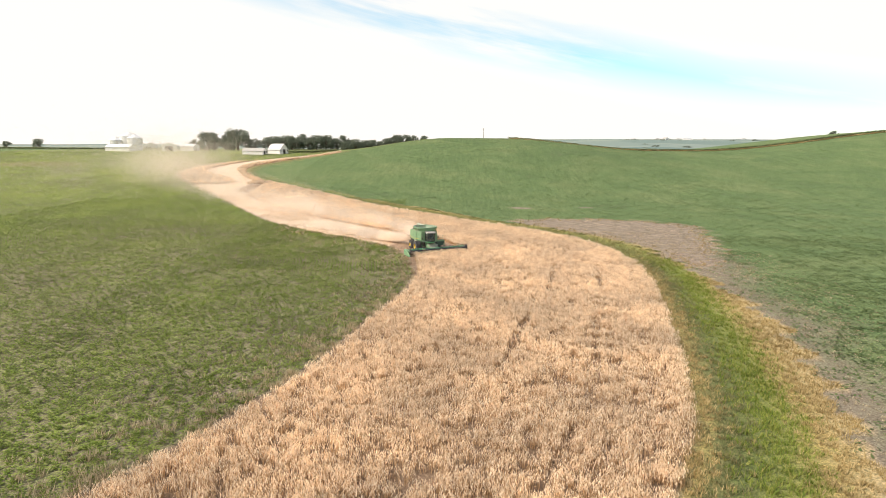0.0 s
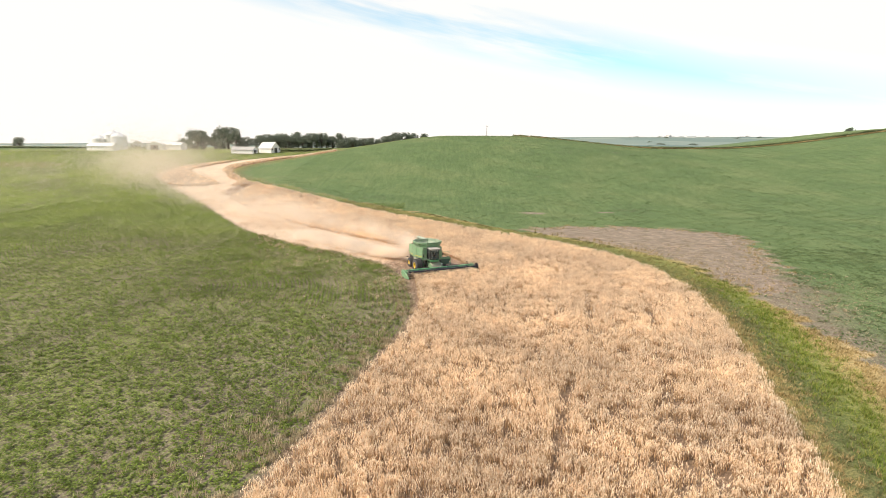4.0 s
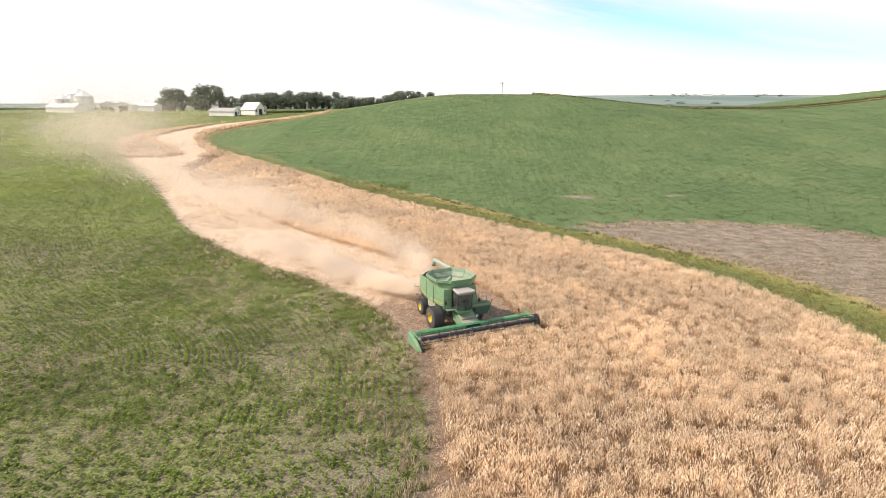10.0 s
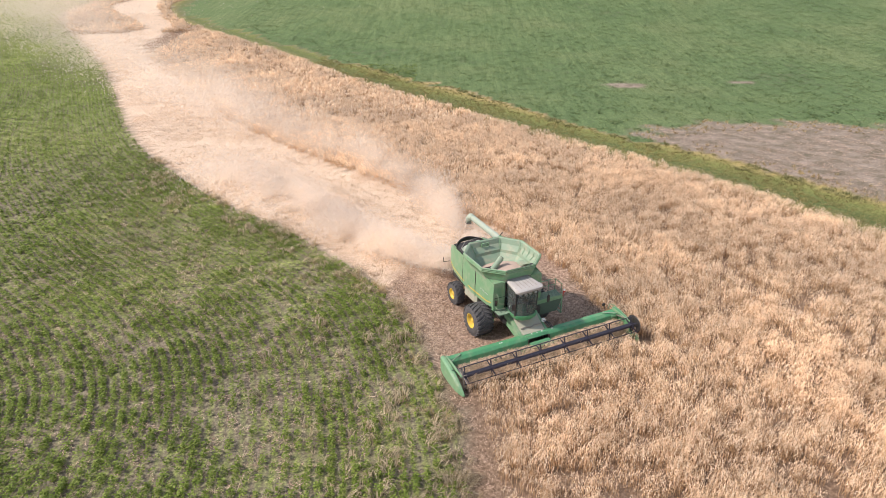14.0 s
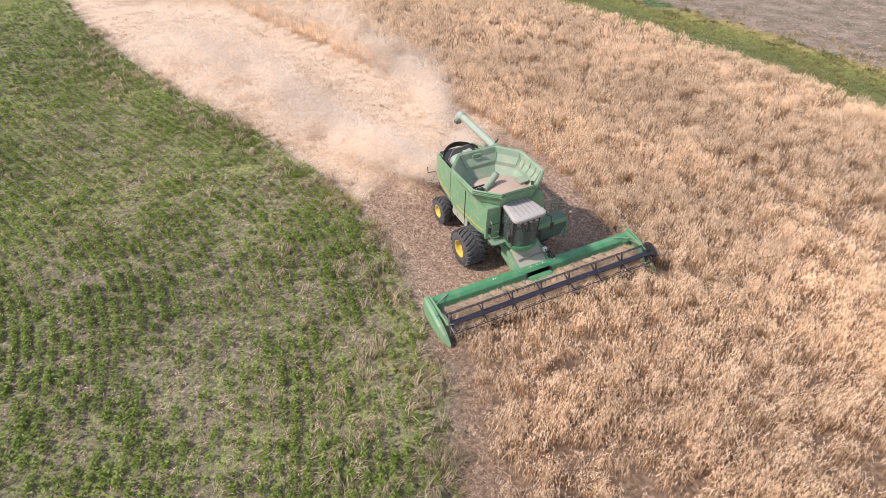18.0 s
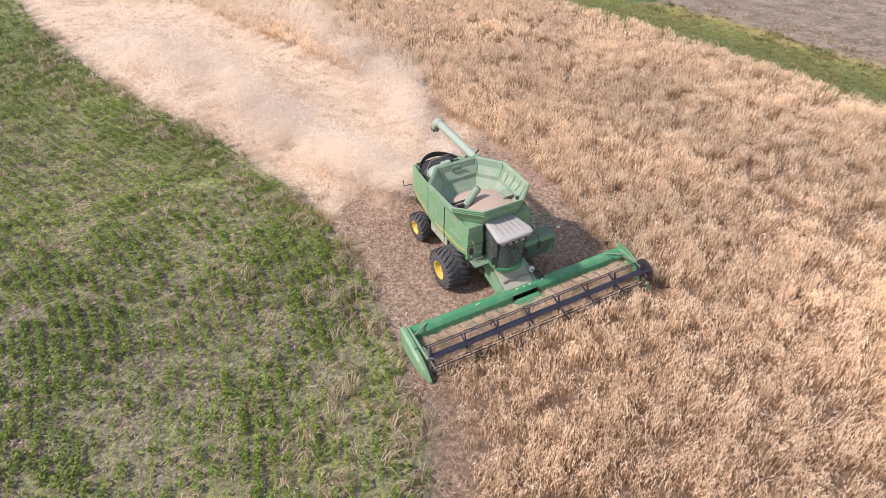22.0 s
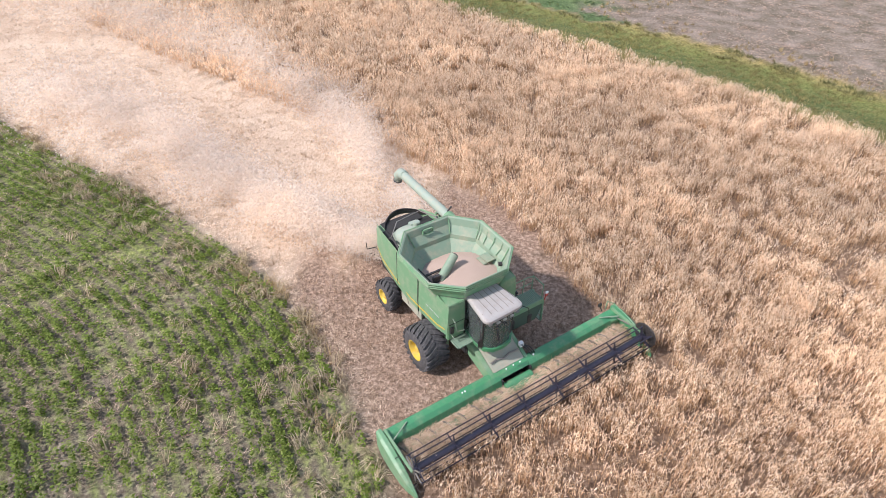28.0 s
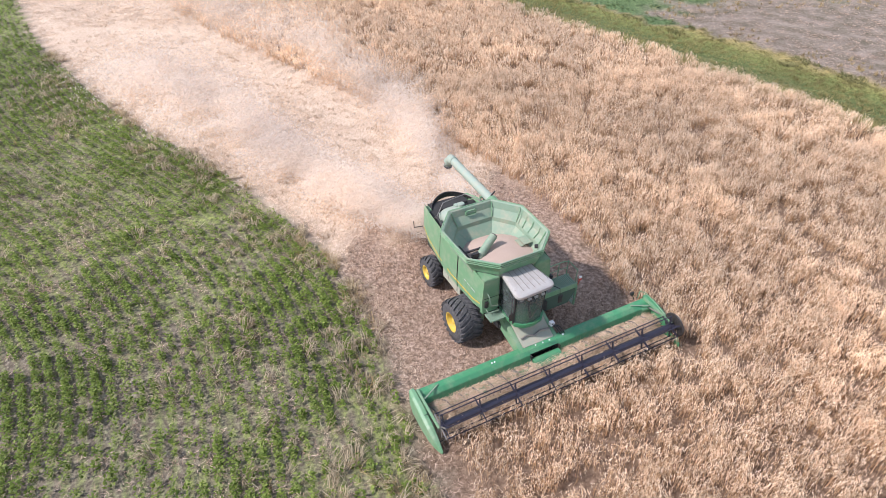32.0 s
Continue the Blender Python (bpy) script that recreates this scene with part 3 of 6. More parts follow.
def leaves(count, spread, tall, size, seed):
    """One bushy plant: tilted leaf blades, each a folded kite."""
    g = np.random.default_rng(seed)
    v, f = [], []
    for _ in range(count):
        a, r = g.uniform(0, 6.283), spread * math.sqrt(g.uniform())
        h = tall * g.uniform(0.35, 1.0) * (1 - 0.4 * r / spread)
        c = np.array([r * math.cos(a), r * math.sin(a), h])
        t = g.uniform(0, 6.283)
        u = np.array([math.cos(t), math.sin(t), g.uniform(-0.4, 0.5)]) * size * g.uniform(0.7, 1.2)
        w = np.array([-math.sin(t), math.cos(t), g.uniform(-0.4, 0.4)]) * size * 0.62
        k = len(v)
        v += [c - u, c + w * 0.8 - u * 0.1, c + u, c - w * 0.8 - u * 0.1]
        f += [(k, k + 1, k + 2), (k, k + 2, k + 3)]
    return np.array(v, float), np.array(f, int)


def scattered(name, kinds, x, y, mat, label, category, scale=(0.85, 1.2), lift=0.0, tall=None):
    """Many plants joined in one mesh of uncountable stuff."""
    pick = rng.integers(0, len(kinds), len(x))
    vs, fs, base = [], [], 0
    slots = [] if isinstance(mat, tuple) else None
    z = height(x, y) + lift
    turn, size = rng.uniform(0, 6.283, len(x)), rng.uniform(*scale, len(x))
    up = size if tall is None else size * tall
    for k, (tv, tf, *ts) in enumerate(kinds):
        s = np.nonzero(pick == k)[0]
        if not len(s):
            continue
        c, n = np.cos(turn[s])[:, None] * size[s, None], np.sin(turn[s])[:, None] * size[s, None]
        p = np.stack([tv[None, :, 0] * c - tv[None, :, 1] * n + x[s, None], tv[None, :, 0] * n + tv[None, :, 1] * c + y[s, None],
                      tv[None, :, 2] * up[s, None] + z[s, None]], 2)
        vs.append(p.reshape(-1, 3))
        fs.append((tf[None] + (base + np.arange(len(s)) * len(tv))[:, None, None]).reshape(-1))
        if ts:
            slots.append(np.tile(ts[0], len(s)))
        base += len(s) * len(tv)
    me = mesh_from(name, np.vstack(vs), np.concatenate(fs), 3, mat, slots=np.concatenate(slots) if slots else None)
    return tagged(new(name, me), label, category, kind="stuff")


def thrown(x0, x1, y0, y1, per_m2):
    n = int((x1 - x0) * (y1 - y0) * per_m2)
    return rng.uniform(x0, x1, n), rng.uniform(y0, y1, n)


def standing(x, y):
    """Uncut oats: inside the field, off the swath and off the machine's own ground."""
    ok = inside(OATS, x, y) & (~inside(CUT, x, y) | inside(LEFT_STAND, x, y))
    return ok & ~inside(HEADER_ROOM, x, y)


def turned(x, y):
    """From the machine's own axes (x to its left side, y to its tail) to the field's."""
    a = radians(26.4)
    return x * math.cos(a) - y * math.sin(a), x * math.sin(a) + y * math.cos(a)


HEADER_ROOM = np.array([turned(-5.7, -4.62), turned(6.1, -4.62), turned(6.1, 0.5), turned(-5.7, 0.5)])
OAT_NEAR = [oat_clump(17, 0.32, 0.98, 0.0092, 5, 0.130, 0.0118, 0.19, k) for k in range(8)]
OAT_MID = [oat_clump(12, 0.36, 0.96, 0.016, 3, 0.22, 0.024, 0.17, k) for k in range(10, 15)]
OAT_FAR = [oat_clump(9, 0.52, 0.92, 0.04, 2, 0.42, 0.055, 0.24, k) for k in range(20, 24)]


for band, kinds, box_, dens in (("near", OAT_NEAR, (-26, 38, -17, 27), 7.6), ("mid", OAT_MID, (-30, 40, -84, -17), 5.4), ("behind", OAT_MID, (-34, 34, 27, 48), 6.0),
                               ("back", OAT_FAR, (-66, 22, 48, 125), 2.4), ("far", OAT_FAR, (-114, -40, 112, 234), 1.6)):
    ox, oy = thrown(*box_, dens)
    ok = standing(ox, oy) & in_reach(ox, oy)
    if band == "far":
        ok &= oy > 125
    ox, oy = ox[ok], oy[ok]
    in_ = away(EDGE_GRASS, ox, oy, 60)
    # clumps, wind-pressed hollows and faint sowing streaks
    streak = patchy(in_, oy * 0.12, 0.55, 5)
    tuft = patchy(ox, oy, 0.62, 6)
    thick_ = 0.10 + 0.62 * patchy(ox, oy, 1.15, 1) + 0.26 * patchy(ox, oy, 6.0, 2) + 0.22 * streak
    thick_ = 0.56 + 1.35 * (thick_ - 0.64)
    # two old wheel tracks along the strip, where the crop is thin and low
    track = np.maximum(np.exp(-(((in_ - 7.6 - 0.5 * np.sin(oy * 0.11)) / 0.35) ** 2)), np.exp(-(((in_ - 14.8 - 0.8 * np.sin(oy * 0.09)) / 0.4) ** 2))) * (oy < 8)
    thick_ = np.clip(thick_ - 0.75 * track * (0.55 + 0.45 * np.sin(oy * 0.21)), 0, 1)
    ok = np.ones(len(ox), bool)
    # a worn wheel track along the bean side, and a ragged edge
    edge_ = away(EDGE_BEAN, ox, oy, 3)
    ok &= (rng.uniform(size=len(ox)) < np.clip(0.16 + 1.25 * thick_, 0.10, 1)) & ((edge_ > 0.65 + 0.8 * (patchy(ox, oy, 0.9, 4) - 0.5) + 0.3 * smooth((-5 - oy) / 3)) | (oy > 100))
    ox, oy, thick_, tuft = ox[ok], oy[ok], thick_[ok], tuft[ok]
    scattered("oat_crop", kinds, ox, oy, (M_OAT, M_OATSTEM), "ripe tan oats standing uncut in the field", "crop", (0.85, 1.15), -0.02, 0.46 + 0.36 * thick_ + 0.46 * tuft)

BEAN_NEAR = [leaves(10, 0.165, 0.40, 0.070, k) for k in range(6)]
BEAN_MID = [leaves(7, 0.19, 0.34, 0.100, k) for k in range(10, 14)]
BEAN_FAR = [leaves(4, 0.55, 0.20, 0.20, s) for s in range(15, 18)]


def bean_rows(box, dens, share, side=""):
    x, y = thrown(*box, dens)
    x, y = x[in_reach(x, y)], y[in_reach(x, y)]
    oats, cut, left, right, grass, bare, db, dg = zones(x, y)
    d = np.where(left, db, dg)
    # pull each plant onto its row, which keeps its distance from the field's edge
    ok = left & (db > 0.45) | right & ~grass & ~bare & (rng.uniform(size=len(x)) > 0.75 * thinness(x, y, dg))
    if side:
        ok &= right if side == "hill" else left
    x, y, d, left = x[ok], y[ok], d[ok], left[ok]
    e = 0.3
    fx = np.where(left, away(EDGE_BEAN, x + e, y, 150) - away(EDGE_BEAN, x - e, y, 150), away(EDGE_GRASS, x + e, y, 150) - away(EDGE_GRASS, x - e, y, 150)) / (2 * e)
    fy = np.where(left, away(EDGE_BEAN, x, y + e, 150) - away(EDGE_BEAN, x, y - e, 150), away(EDGE_GRASS, x, y + e, 150) - away(EDGE_GRASS, x, y - e, 150)) / (2 * e)
    pitch_ = np.where(left, 0.51, 0.76)
    off = (d < 149) * (np.round(d / pitch_) * pitch_ - d) + rng.normal(0, 0.05, len(d))
    x, y = x + fx * off, y + fy * off
    lush = smooth((patchy(x, y, 4.5, 7) - 0.22) / 0.42)
    close = smooth((x + 42) / 20) * smooth((34 - y) / 20) * smooth((y + 30) / 12)
    gaps = smooth((patchy(x, y, 1.1, 8) - 0.25) / 0.4)
    keep = rng.uniform(size=len(x)) < share * (1 - close * (1 - (0.34 + 0.66 * lush) * (0.5 + 0.5 * gaps))) * (0.82 + 0.18 * gaps)
    return x[keep], y[keep]


ROWS_LABEL = "green soybean plants in curved rows"
def nearness(x, y):
    """Where single small plants can be told apart; further off they thin into coarser ones."""
    return smooth((x + 40) / 12) * smooth((40 - y) / 12) * smooth((y + 24) / 10)


for box_, dens in (((-40, 0, -24, 40), 23.0),):
    bx, by = bean_rows(box_, dens, 1.0)
    ok = rng.uniform(size=len(bx)) < nearness(bx, by)
    bx, by = bx[ok], by[ok]
    scattered("soybean_crop", BEAN_NEAR, bx, by, M_BEAN, ROWS_LABEL, "crop", (0.7, 1.25), -0.03)
for box_, dens in (((-110, -40, -84, 40), 7.0), ((-40, 0, -84, 40), 10.0), ((-112, -10, 40, 90), 5.0)):
    bx, by = bean_rows(box_, dens, 1.0)
    ok = rng.uniform(size=len(bx)) > nearness(bx, by)
    bx, by = bx[ok], by[ok]
    scattered("soybean_crop", BEAN_MID, bx, by, M_BEAN, ROWS_LABEL, "crop", (0.8, 1.3), -0.03)
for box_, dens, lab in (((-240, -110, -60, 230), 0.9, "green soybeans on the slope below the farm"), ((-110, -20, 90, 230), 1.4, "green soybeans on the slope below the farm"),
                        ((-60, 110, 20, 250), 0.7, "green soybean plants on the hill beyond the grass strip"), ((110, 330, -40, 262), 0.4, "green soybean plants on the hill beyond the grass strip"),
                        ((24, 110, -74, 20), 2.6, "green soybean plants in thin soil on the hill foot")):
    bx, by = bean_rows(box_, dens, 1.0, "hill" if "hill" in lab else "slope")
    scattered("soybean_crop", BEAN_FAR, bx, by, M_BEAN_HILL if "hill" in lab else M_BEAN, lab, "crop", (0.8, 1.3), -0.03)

# ---- margins: dry grass by the beans, the grass strip, stubble and straw ----
TUFT = [stalks(16, 0.12, 0.44, 0.011, 0.78, s) for s in range(40, 45)]
TUFT_BIG = [stalks(10, 0.25, 0.55, 0.035, 0.40, s) for s in range(50, 54)]
# long dry blades all bent one way by the wind
BENT = []
for k_ in range(5):
    g_ = np.random.default_rng(300 + k_)
    bv, bf = [], []
    for _ in range(18):
        r_, a_ = 0.22 * math.sqrt(g_.uniform()), g_.uniform(0, 6.283)
        c_ = np.array([r_ * math.cos(a_), r_ * math.sin(a_), 0.0])
        t_, l_ = g_.normal(0, 0.45), g_.uniform(0.55, 1.0)
        d_ = np.array([math.cos(t_), math.sin(t_), 0.0])
        w_ = np.array([-d_[1], d_[0], 0.0]) * 0.012
        m_, e_ = c_ + d_ * l_ * 0.35 + (0, 0, g_.uniform(0.28, 0.48)), c_ + d_ * l_ * 0.85 + (0, 0, g_.uniform(0.16, 0.40))
        k0 = len(bv)
        bv += [c_ - w_, c_ + w_, m_ + w_, m_ - w_, e_]
        bf += [(k0, k0 + 1, k0 + 2), (k0, k0 + 2, k0 + 3), (k0 + 3, k0 + 2, k0 + 4)]
    BENT.append((np.array(bv), np.array(bf)))


def margin(box_, dens, reach):
    x, y = thrown(*box_, dens)
    ok = ~inside(OATS, x, y)
    d = away(EDGE_BEAN, x, y, 12)
    ok &= rng.uniform(size=len(x)) < np.exp(-d / reach) * smooth((patchy(x, y, 1.3, 12) - 0.36) / 0.3) * (d < 11.5)
    return x[ok], y[ok]


wx, wy = margin((-36, 0, -24, 46), 7.0, 2.2)
scattered("dry_grass", BENT, wx, wy, M_DRYTUFT, "long pale bent dry grass along the field edge", "grass", (0.6, 1.15), -0.02)
wx, wy = margin((-36, 0, -24, 46), 5.0, 1.3)
scattered("dry_grass", TUFT, wx, wy, M_WEED, "tan dry grass along the field edge", "grass", (0.6, 1.3), -0.02)
wx, wy = margin((-40, 2, -84, -24), 15.0, 2.4)
scattered("dry_grass", TUFT_BIG, wx, wy, M_DRYTUFT, "pale dry grass along the field edge", "grass", (0.6, 1.1), -0.02)
x_, y_ = thrown(-30, 60, -84, 100, 9.0)
x_, y_ = x_[zones(x_, y_)[4]], y_[zones(x_, y_)[4]]
far_w = zones(x_, y_)[7] + 0.9 * rng.normal(size=len(x_))
STRIP = ((-9, 1.7, M_WEED, "ochre dry grass beside the oats"), (1.7, 3.5, M_ROUGH, "short coarse green weeds along the old track"), (3.5, 7.6, M_GRASS, "yellow-green meadow grass strip"), (7.6, 40, M_WEED, "ochre dry grass at the strip's outer edge"))
for lo, hi, mat, lab in STRIP:
    ok = (far_w >= lo) & (far_w < hi) & (y_ < -9 + 5 * rng.normal(size=len(x_)))
    scattered("grass_strip", TUFT_BIG, x_[ok], y_[ok], mat, lab, "grass", (0.5, 1.1), -0.02, 0.62)
    x_, y_, far_w = x_[~ok], y_[~ok], far_w[~ok]
ok = (y_ > -22) & ((far_w < 6.3) | (rng.uniform(size=len(x_)) < 0.4))
scattered("grass_strip", TUFT_BIG, x_[ok], y_[ok], M_OLIVE, "low olive grass strip bending round the oats", "grass", (0.5, 1.0), -0.02, 0.40)
ok = (y_ > -22) & (far_w >= 6.3) & (np.sin(x_ * 0.9 + np.sin(y_ * 0.6)) * np.sin(y_ * 0.8) + 0.5 * np.sin(x_ * 2.1 + y_) > 0.6)
scattered("grass_strip", TUFT_BIG, x_[ok], y_[ok], M_ROUGH, "dark weed clumps on the strip's outer edge", "grass", (0.6, 1.1), -0.02, 0.55)
x_, y_ = thrown(8, 90, -84, 26, 3.2)
zz = zones(x_, y_)
poor = smooth((30 - zz[7]) / 14) * (0.35 + 0.65 * patchy(x_, y_, 3.0, 21))
ok = zz[3] & ~zz[4] & in_reach(x_, y_) & (rng.uniform(size=len(x_)) < poor)
scattered("sparse_weeds", TUFT_BIG, x_[ok], y_[ok], M_DRYTUFT, "thin bleached residue and dry weeds beyond the grass strip", "weed", (0.35, 0.75), -0.02, 0.5)

STUB = [stalks(7, 0.12, 0.16, 0.010, 0.05, s) for s in range(60, 64)]


def lying(count, spread, long, wide, seed):
    """Loose straws lying criss-cross."""
    g = np.random.default_rng(seed)
    v, f = [], []
    for _ in range(count):
        c = np.array([g.uniform(-spread, spread), g.uniform(-spread, spread), g.uniform(0.02, 0.10)])
        a = g.uniform(0, 6.283)
        u = np.array([math.cos(a), math.sin(a), g.uniform(-0.15, 0.15)]) * long * g.uniform(0.5, 1)
        w = np.array([-math.sin(a), math.cos(a), 0.0]) * wide
        k = len(v)
        v += [c - u - w, c - u + w, c + u]
        f += [(k, k + 1, k + 2)]
    return np.array(v), np.array(f)


x_, y_ = thrown(14, 66, -16, 50, 2.6)
ok = zones(x_, y_)[5] & (rng.uniform(size=len(x_)) < 0.3 + 0.7 * patchy(x_, y_, 2.0, 41))
scattered("crop_residue", [lying(8, 0.35, 0.20, 0.020, k) for k in range(110, 114)], x_[ok], y_[ok], M_STUBBLE, "brown residue scattered on bare eroded soil", "residue", (0.7, 1.3))
x_, y_ = thrown(14, 75, -60, 60, 1.2)
ok = zones(x_, y_)[5] & (rng.uniform(size=len(x_)) < smooth((6 - away(BARE, x_, y_, 10)) / 5))
scattered("sparse_weeds", TUFT_BIG, x_[ok], y_[ok], M_WEED, "sparse weeds on bare eroded soil", "weed", (0.4, 0.8), -0.02)

STRAWS = [lying(14, 0.30, 0.13, 0.010, s) for s in range(70, 75)]
x_, y_ = thrown(-46, 12, -6, 60, 13.0)
ok = inside(CUT, x_, y_) & inside(OATS, x_, y_) & (rng.uniform(size=len(x_)) > 0.7 * smooth((y_ - 24) / 20))
x_, y_ = x_[ok], y_[ok]
# drilled rows, which keep their distance from the field's edge
d_ = away(EDGE_BEAN, x_, y_, 30)
e_ = 0.2
nx_, ny_ = (away(EDGE_BEAN, x_ + e_, y_, 30) - d_) / e_, (away(EDGE_BEAN, x_, y_ + e_, 30) - d_) / e_
off_ = np.round(d_ / 0.38) * 0.38 - d_ + rng.normal(0, 0.05, len(d_))
behind_ = x_ * -0.60 + y_ * 0.80
fresh_ = behind_ < 8.0 + 1.5 * np.sin(x_ * 1.7)
thin_ = rng.uniform(size=len(x_)) < np.where(fresh_, 1.0, 0.25 + 0.75 * smooth((patchy(x_, y_, 2.2, 15) - 0.4) / 0.25))
q_ = fresh_ & thin_
scattered("oat_stubble", STUB, (x_ + nx_ * off_)[q_], (y_ + ny_ * off_)[q_], M_STUBBLE, "short brown cut oat stubble", "stubble", (0.8, 1.3), -0.02)
q_ = ~fresh_ & thin_
scattered("oat_stubble", STUB, (x_ + nx_ * off_)[q_], (y_ + ny_ * off_)[q_], M_CUTOAT, "golden oat stubble showing through pale chaff", "stubble", (0.8, 1.3), 0.0)
q_ = ~fresh_ & (rng.uniform(size=len(x_)) < 0.6)
scattered("loose_straw", STRAWS, x_[q_] + 0.17, y_[q_] + 0.11, M_STRAW, "loose pale straw and chaff lying on the stubble", "straw", (0.7, 1.3))
q_ = fresh_ & (rng.uniform(size=len(x_)) < 0.75)
scattered("loose_straw", STRAWS, x_[q_] + 0.17, y_[q_] + 0.11, M_STUBBLE, "loose brown straw between the stubble rows", "straw", (0.6, 1.1))
# a pale ridge of straw pushed up along the stubble's edge
rx_, ry_ = thrown(-40, 0, -5, 40, 12.0)
rd_ = away(EDGE_BEAN, rx_, ry_, 3)
ok = inside(CUT, rx_, ry_) & inside(OATS, rx_, ry_) & (rd_ > 0.25) & (rd_ < 0.5 + 0.3 * patchy(rx_, ry_, 1.2, 19))
scattered("loose_straw", STRAWS, rx_[ok], ry_[ok], M_STRAW, "pale straw ridge along the stubble's edge", "straw", (0.7, 1.2), 0.03)
# trodden straw on the track along the oats' edge
tx_, ty_ = thrown(-12, 2, -60, 2, 7.0)
ok = inside(OATS, tx_, ty_) & (away(EDGE_BEAN, tx_, ty_, 3) < 1.3)
scattered("loose_straw", STRAWS, tx_[ok], ty_[ok], M_STUBBLE, "trodden brown straw along the crop edge", "straw", (0.7, 1.3))
STRAWS_BIG = [lying(14, 0.8, 0.28, 0.032, s) for s in range(80, 84)]
x_, y_ = thrown(-100, -14, 40, 150, 1.2)
ok = inside(CUT, x_, y_) & ~inside(LEFT_STAND, x_, y_)
scattered("loose_straw", STRAWS_BIG, x_[ok], y_[ok], M_STRAW, "loose straw lying on the cut swath", "straw", (0.7, 1.3))
# dry grass in patches among the bean rows
x_, y_ = thrown(-30, 0, -24, 36, 1.6)
d_ = away(EDGE_BEAN, x_, y_, 30)
arc = 0.75 * smooth((patchy(x_, y_, 3.2, 14) - 0.48) / 0.25)
ok = ~inside(OATS, x_, y_) & (rng.uniform(size=len(x_)) < arc * smooth((26 - d_) / 18)) & (d_ > 0.6)
scattered("dry_grass", TUFT, x_[ok], y_[ok], M_DRYTUFT, "pale dry grass in patches between the bean rows", "grass", (0.6, 1.25), -0.02)
# residue between the bean rows
x_, y_ = thrown(-34, 0, -20, 38, 2.2)
ok = ~inside(OATS, x_, y_) & (x_ < 0)
scattered("crop_residue", STRAWS, x_[ok], y_[ok], M_STUBBLE, "old pale stalks lying between the bean rows", "residue", (0.6, 1.2))


# ---- helpers for built things ----
def join(*shapes):
    v, f = [], []
    for sv, sf in shapes:
        k = len(v)
        v += [tuple(p) for p in sv]
        f += [tuple(i + k for i in q) for q in sf]
    return v, f


def moved(shape, m):
    return [tuple(m @ Vector(p)) for p in shape[0]], shape[1]


def block(x0, x1, y0, y1, z0, z1):
    v = [(x, y, z) for z in (z0, z1) for y in (y0, y1) for x in (x0, x1)]
    return v, [(0, 2, 3, 1), (4, 5, 7, 6), (0, 1, 5, 4), (2, 6, 7, 3), (0, 4, 6, 2), (1, 3, 7, 5)]


def loft(rings, caps=True, closed=True):
    n, v, f = len(rings[0]), [tuple(p) for r in rings for p in r], []
    for k in range(len(rings) - 1):
        for j in range(n if closed else n - 1):
            a, b = k * n + j, k * n + (j + 1) % n
            f.append((a, b, b + n, a + n))
    if caps:
        f += [tuple(range(n))[::-1], tuple(range((len(rings) - 1) * n, len(rings) * n))]
    return v, f


def prism(points, axis, a, b):
    """A flat outline pushed from a to b along an axis; the outline runs in the other two axes, in order."""
    put = {"x": lambda p, h: (h, p[0], p[1]), "y": lambda p, h: (p[0], h, p[1]), "z": lambda p, h: (p[0], p[1], h)}[axis]
    return loft([[put(p, a) for p in points], [put(p, b) for p in points]])


def pipe(path, r, seg=10, caps=True):
    path = [Vector(p) for p in path]
    rings = []
    for k, p in enumerate(path):
        d = (path[min(k + 1, len(path) - 1)] - path[max(k - 1, 0)]).normalized()
        side = d.cross(Vector((0, 0, 1)) if abs(d.z) < 0.9 else Vector((1, 0, 0))).normalized()
        up = side.cross(d)
        rr = r[k] if isinstance(r, (list, tuple)) else r
        rings.append([p + (side * math.cos(a) + up * math.sin(a)) * rr for a in (2 * math.pi * j / seg for j in range(seg))])
    return loft(rings, caps)


def turned_ring(profile, seg, axis_x=True):
    """Profile of (x, r) pairs spun round the x axis, open at both ends unless r is 0."""
    rings = [[(x, r * math.cos(a), r * math.sin(a)) for a in (2 * math.pi * j / seg for j in range(seg))] for x, r in profile]
    return loft(rings, False)


def part(name, shape, mat, parent, label="", bevel=0.0, smooth_faces=False, at=None):
    """ONE mesh object under a thing or a part."""
    me = bpy.data.meshes.new(name)
    me.from_pydata([tuple(p) for p in shape[0]], [], [tuple(q) for q in shape[1]])
    bm = bmesh.new()
    bm.from_mesh(me)
    bmesh.ops.recalc_face_normals(bm, faces=bm.faces[:])
    if bevel:
        edges = [e for e in bm.edges if len(e.link_faces) == 2 and e.calc_face_angle(0) > 0.5]
        bmesh.ops.bevel(bm, geom=edges, offset=bevel, segments=2, affect="EDGES", clamp_overlap=True)
    if smooth_faces:
        for f in bm.faces:
            f.smooth = True
        for e in bm.edges:
            if len(e.link_faces) == 2 and e.calc_face_angle(0) > 0.7:
                e.smooth = False
    bm.to_mesh(me)
    bm.free()
    me.materials.append(mat)
    ob = new(name, me)
    if parent:
        ob.parent = parent
    if at is not None:
        ob.matrix_local = at
    if label:
        ob["label"] = label
    return ob


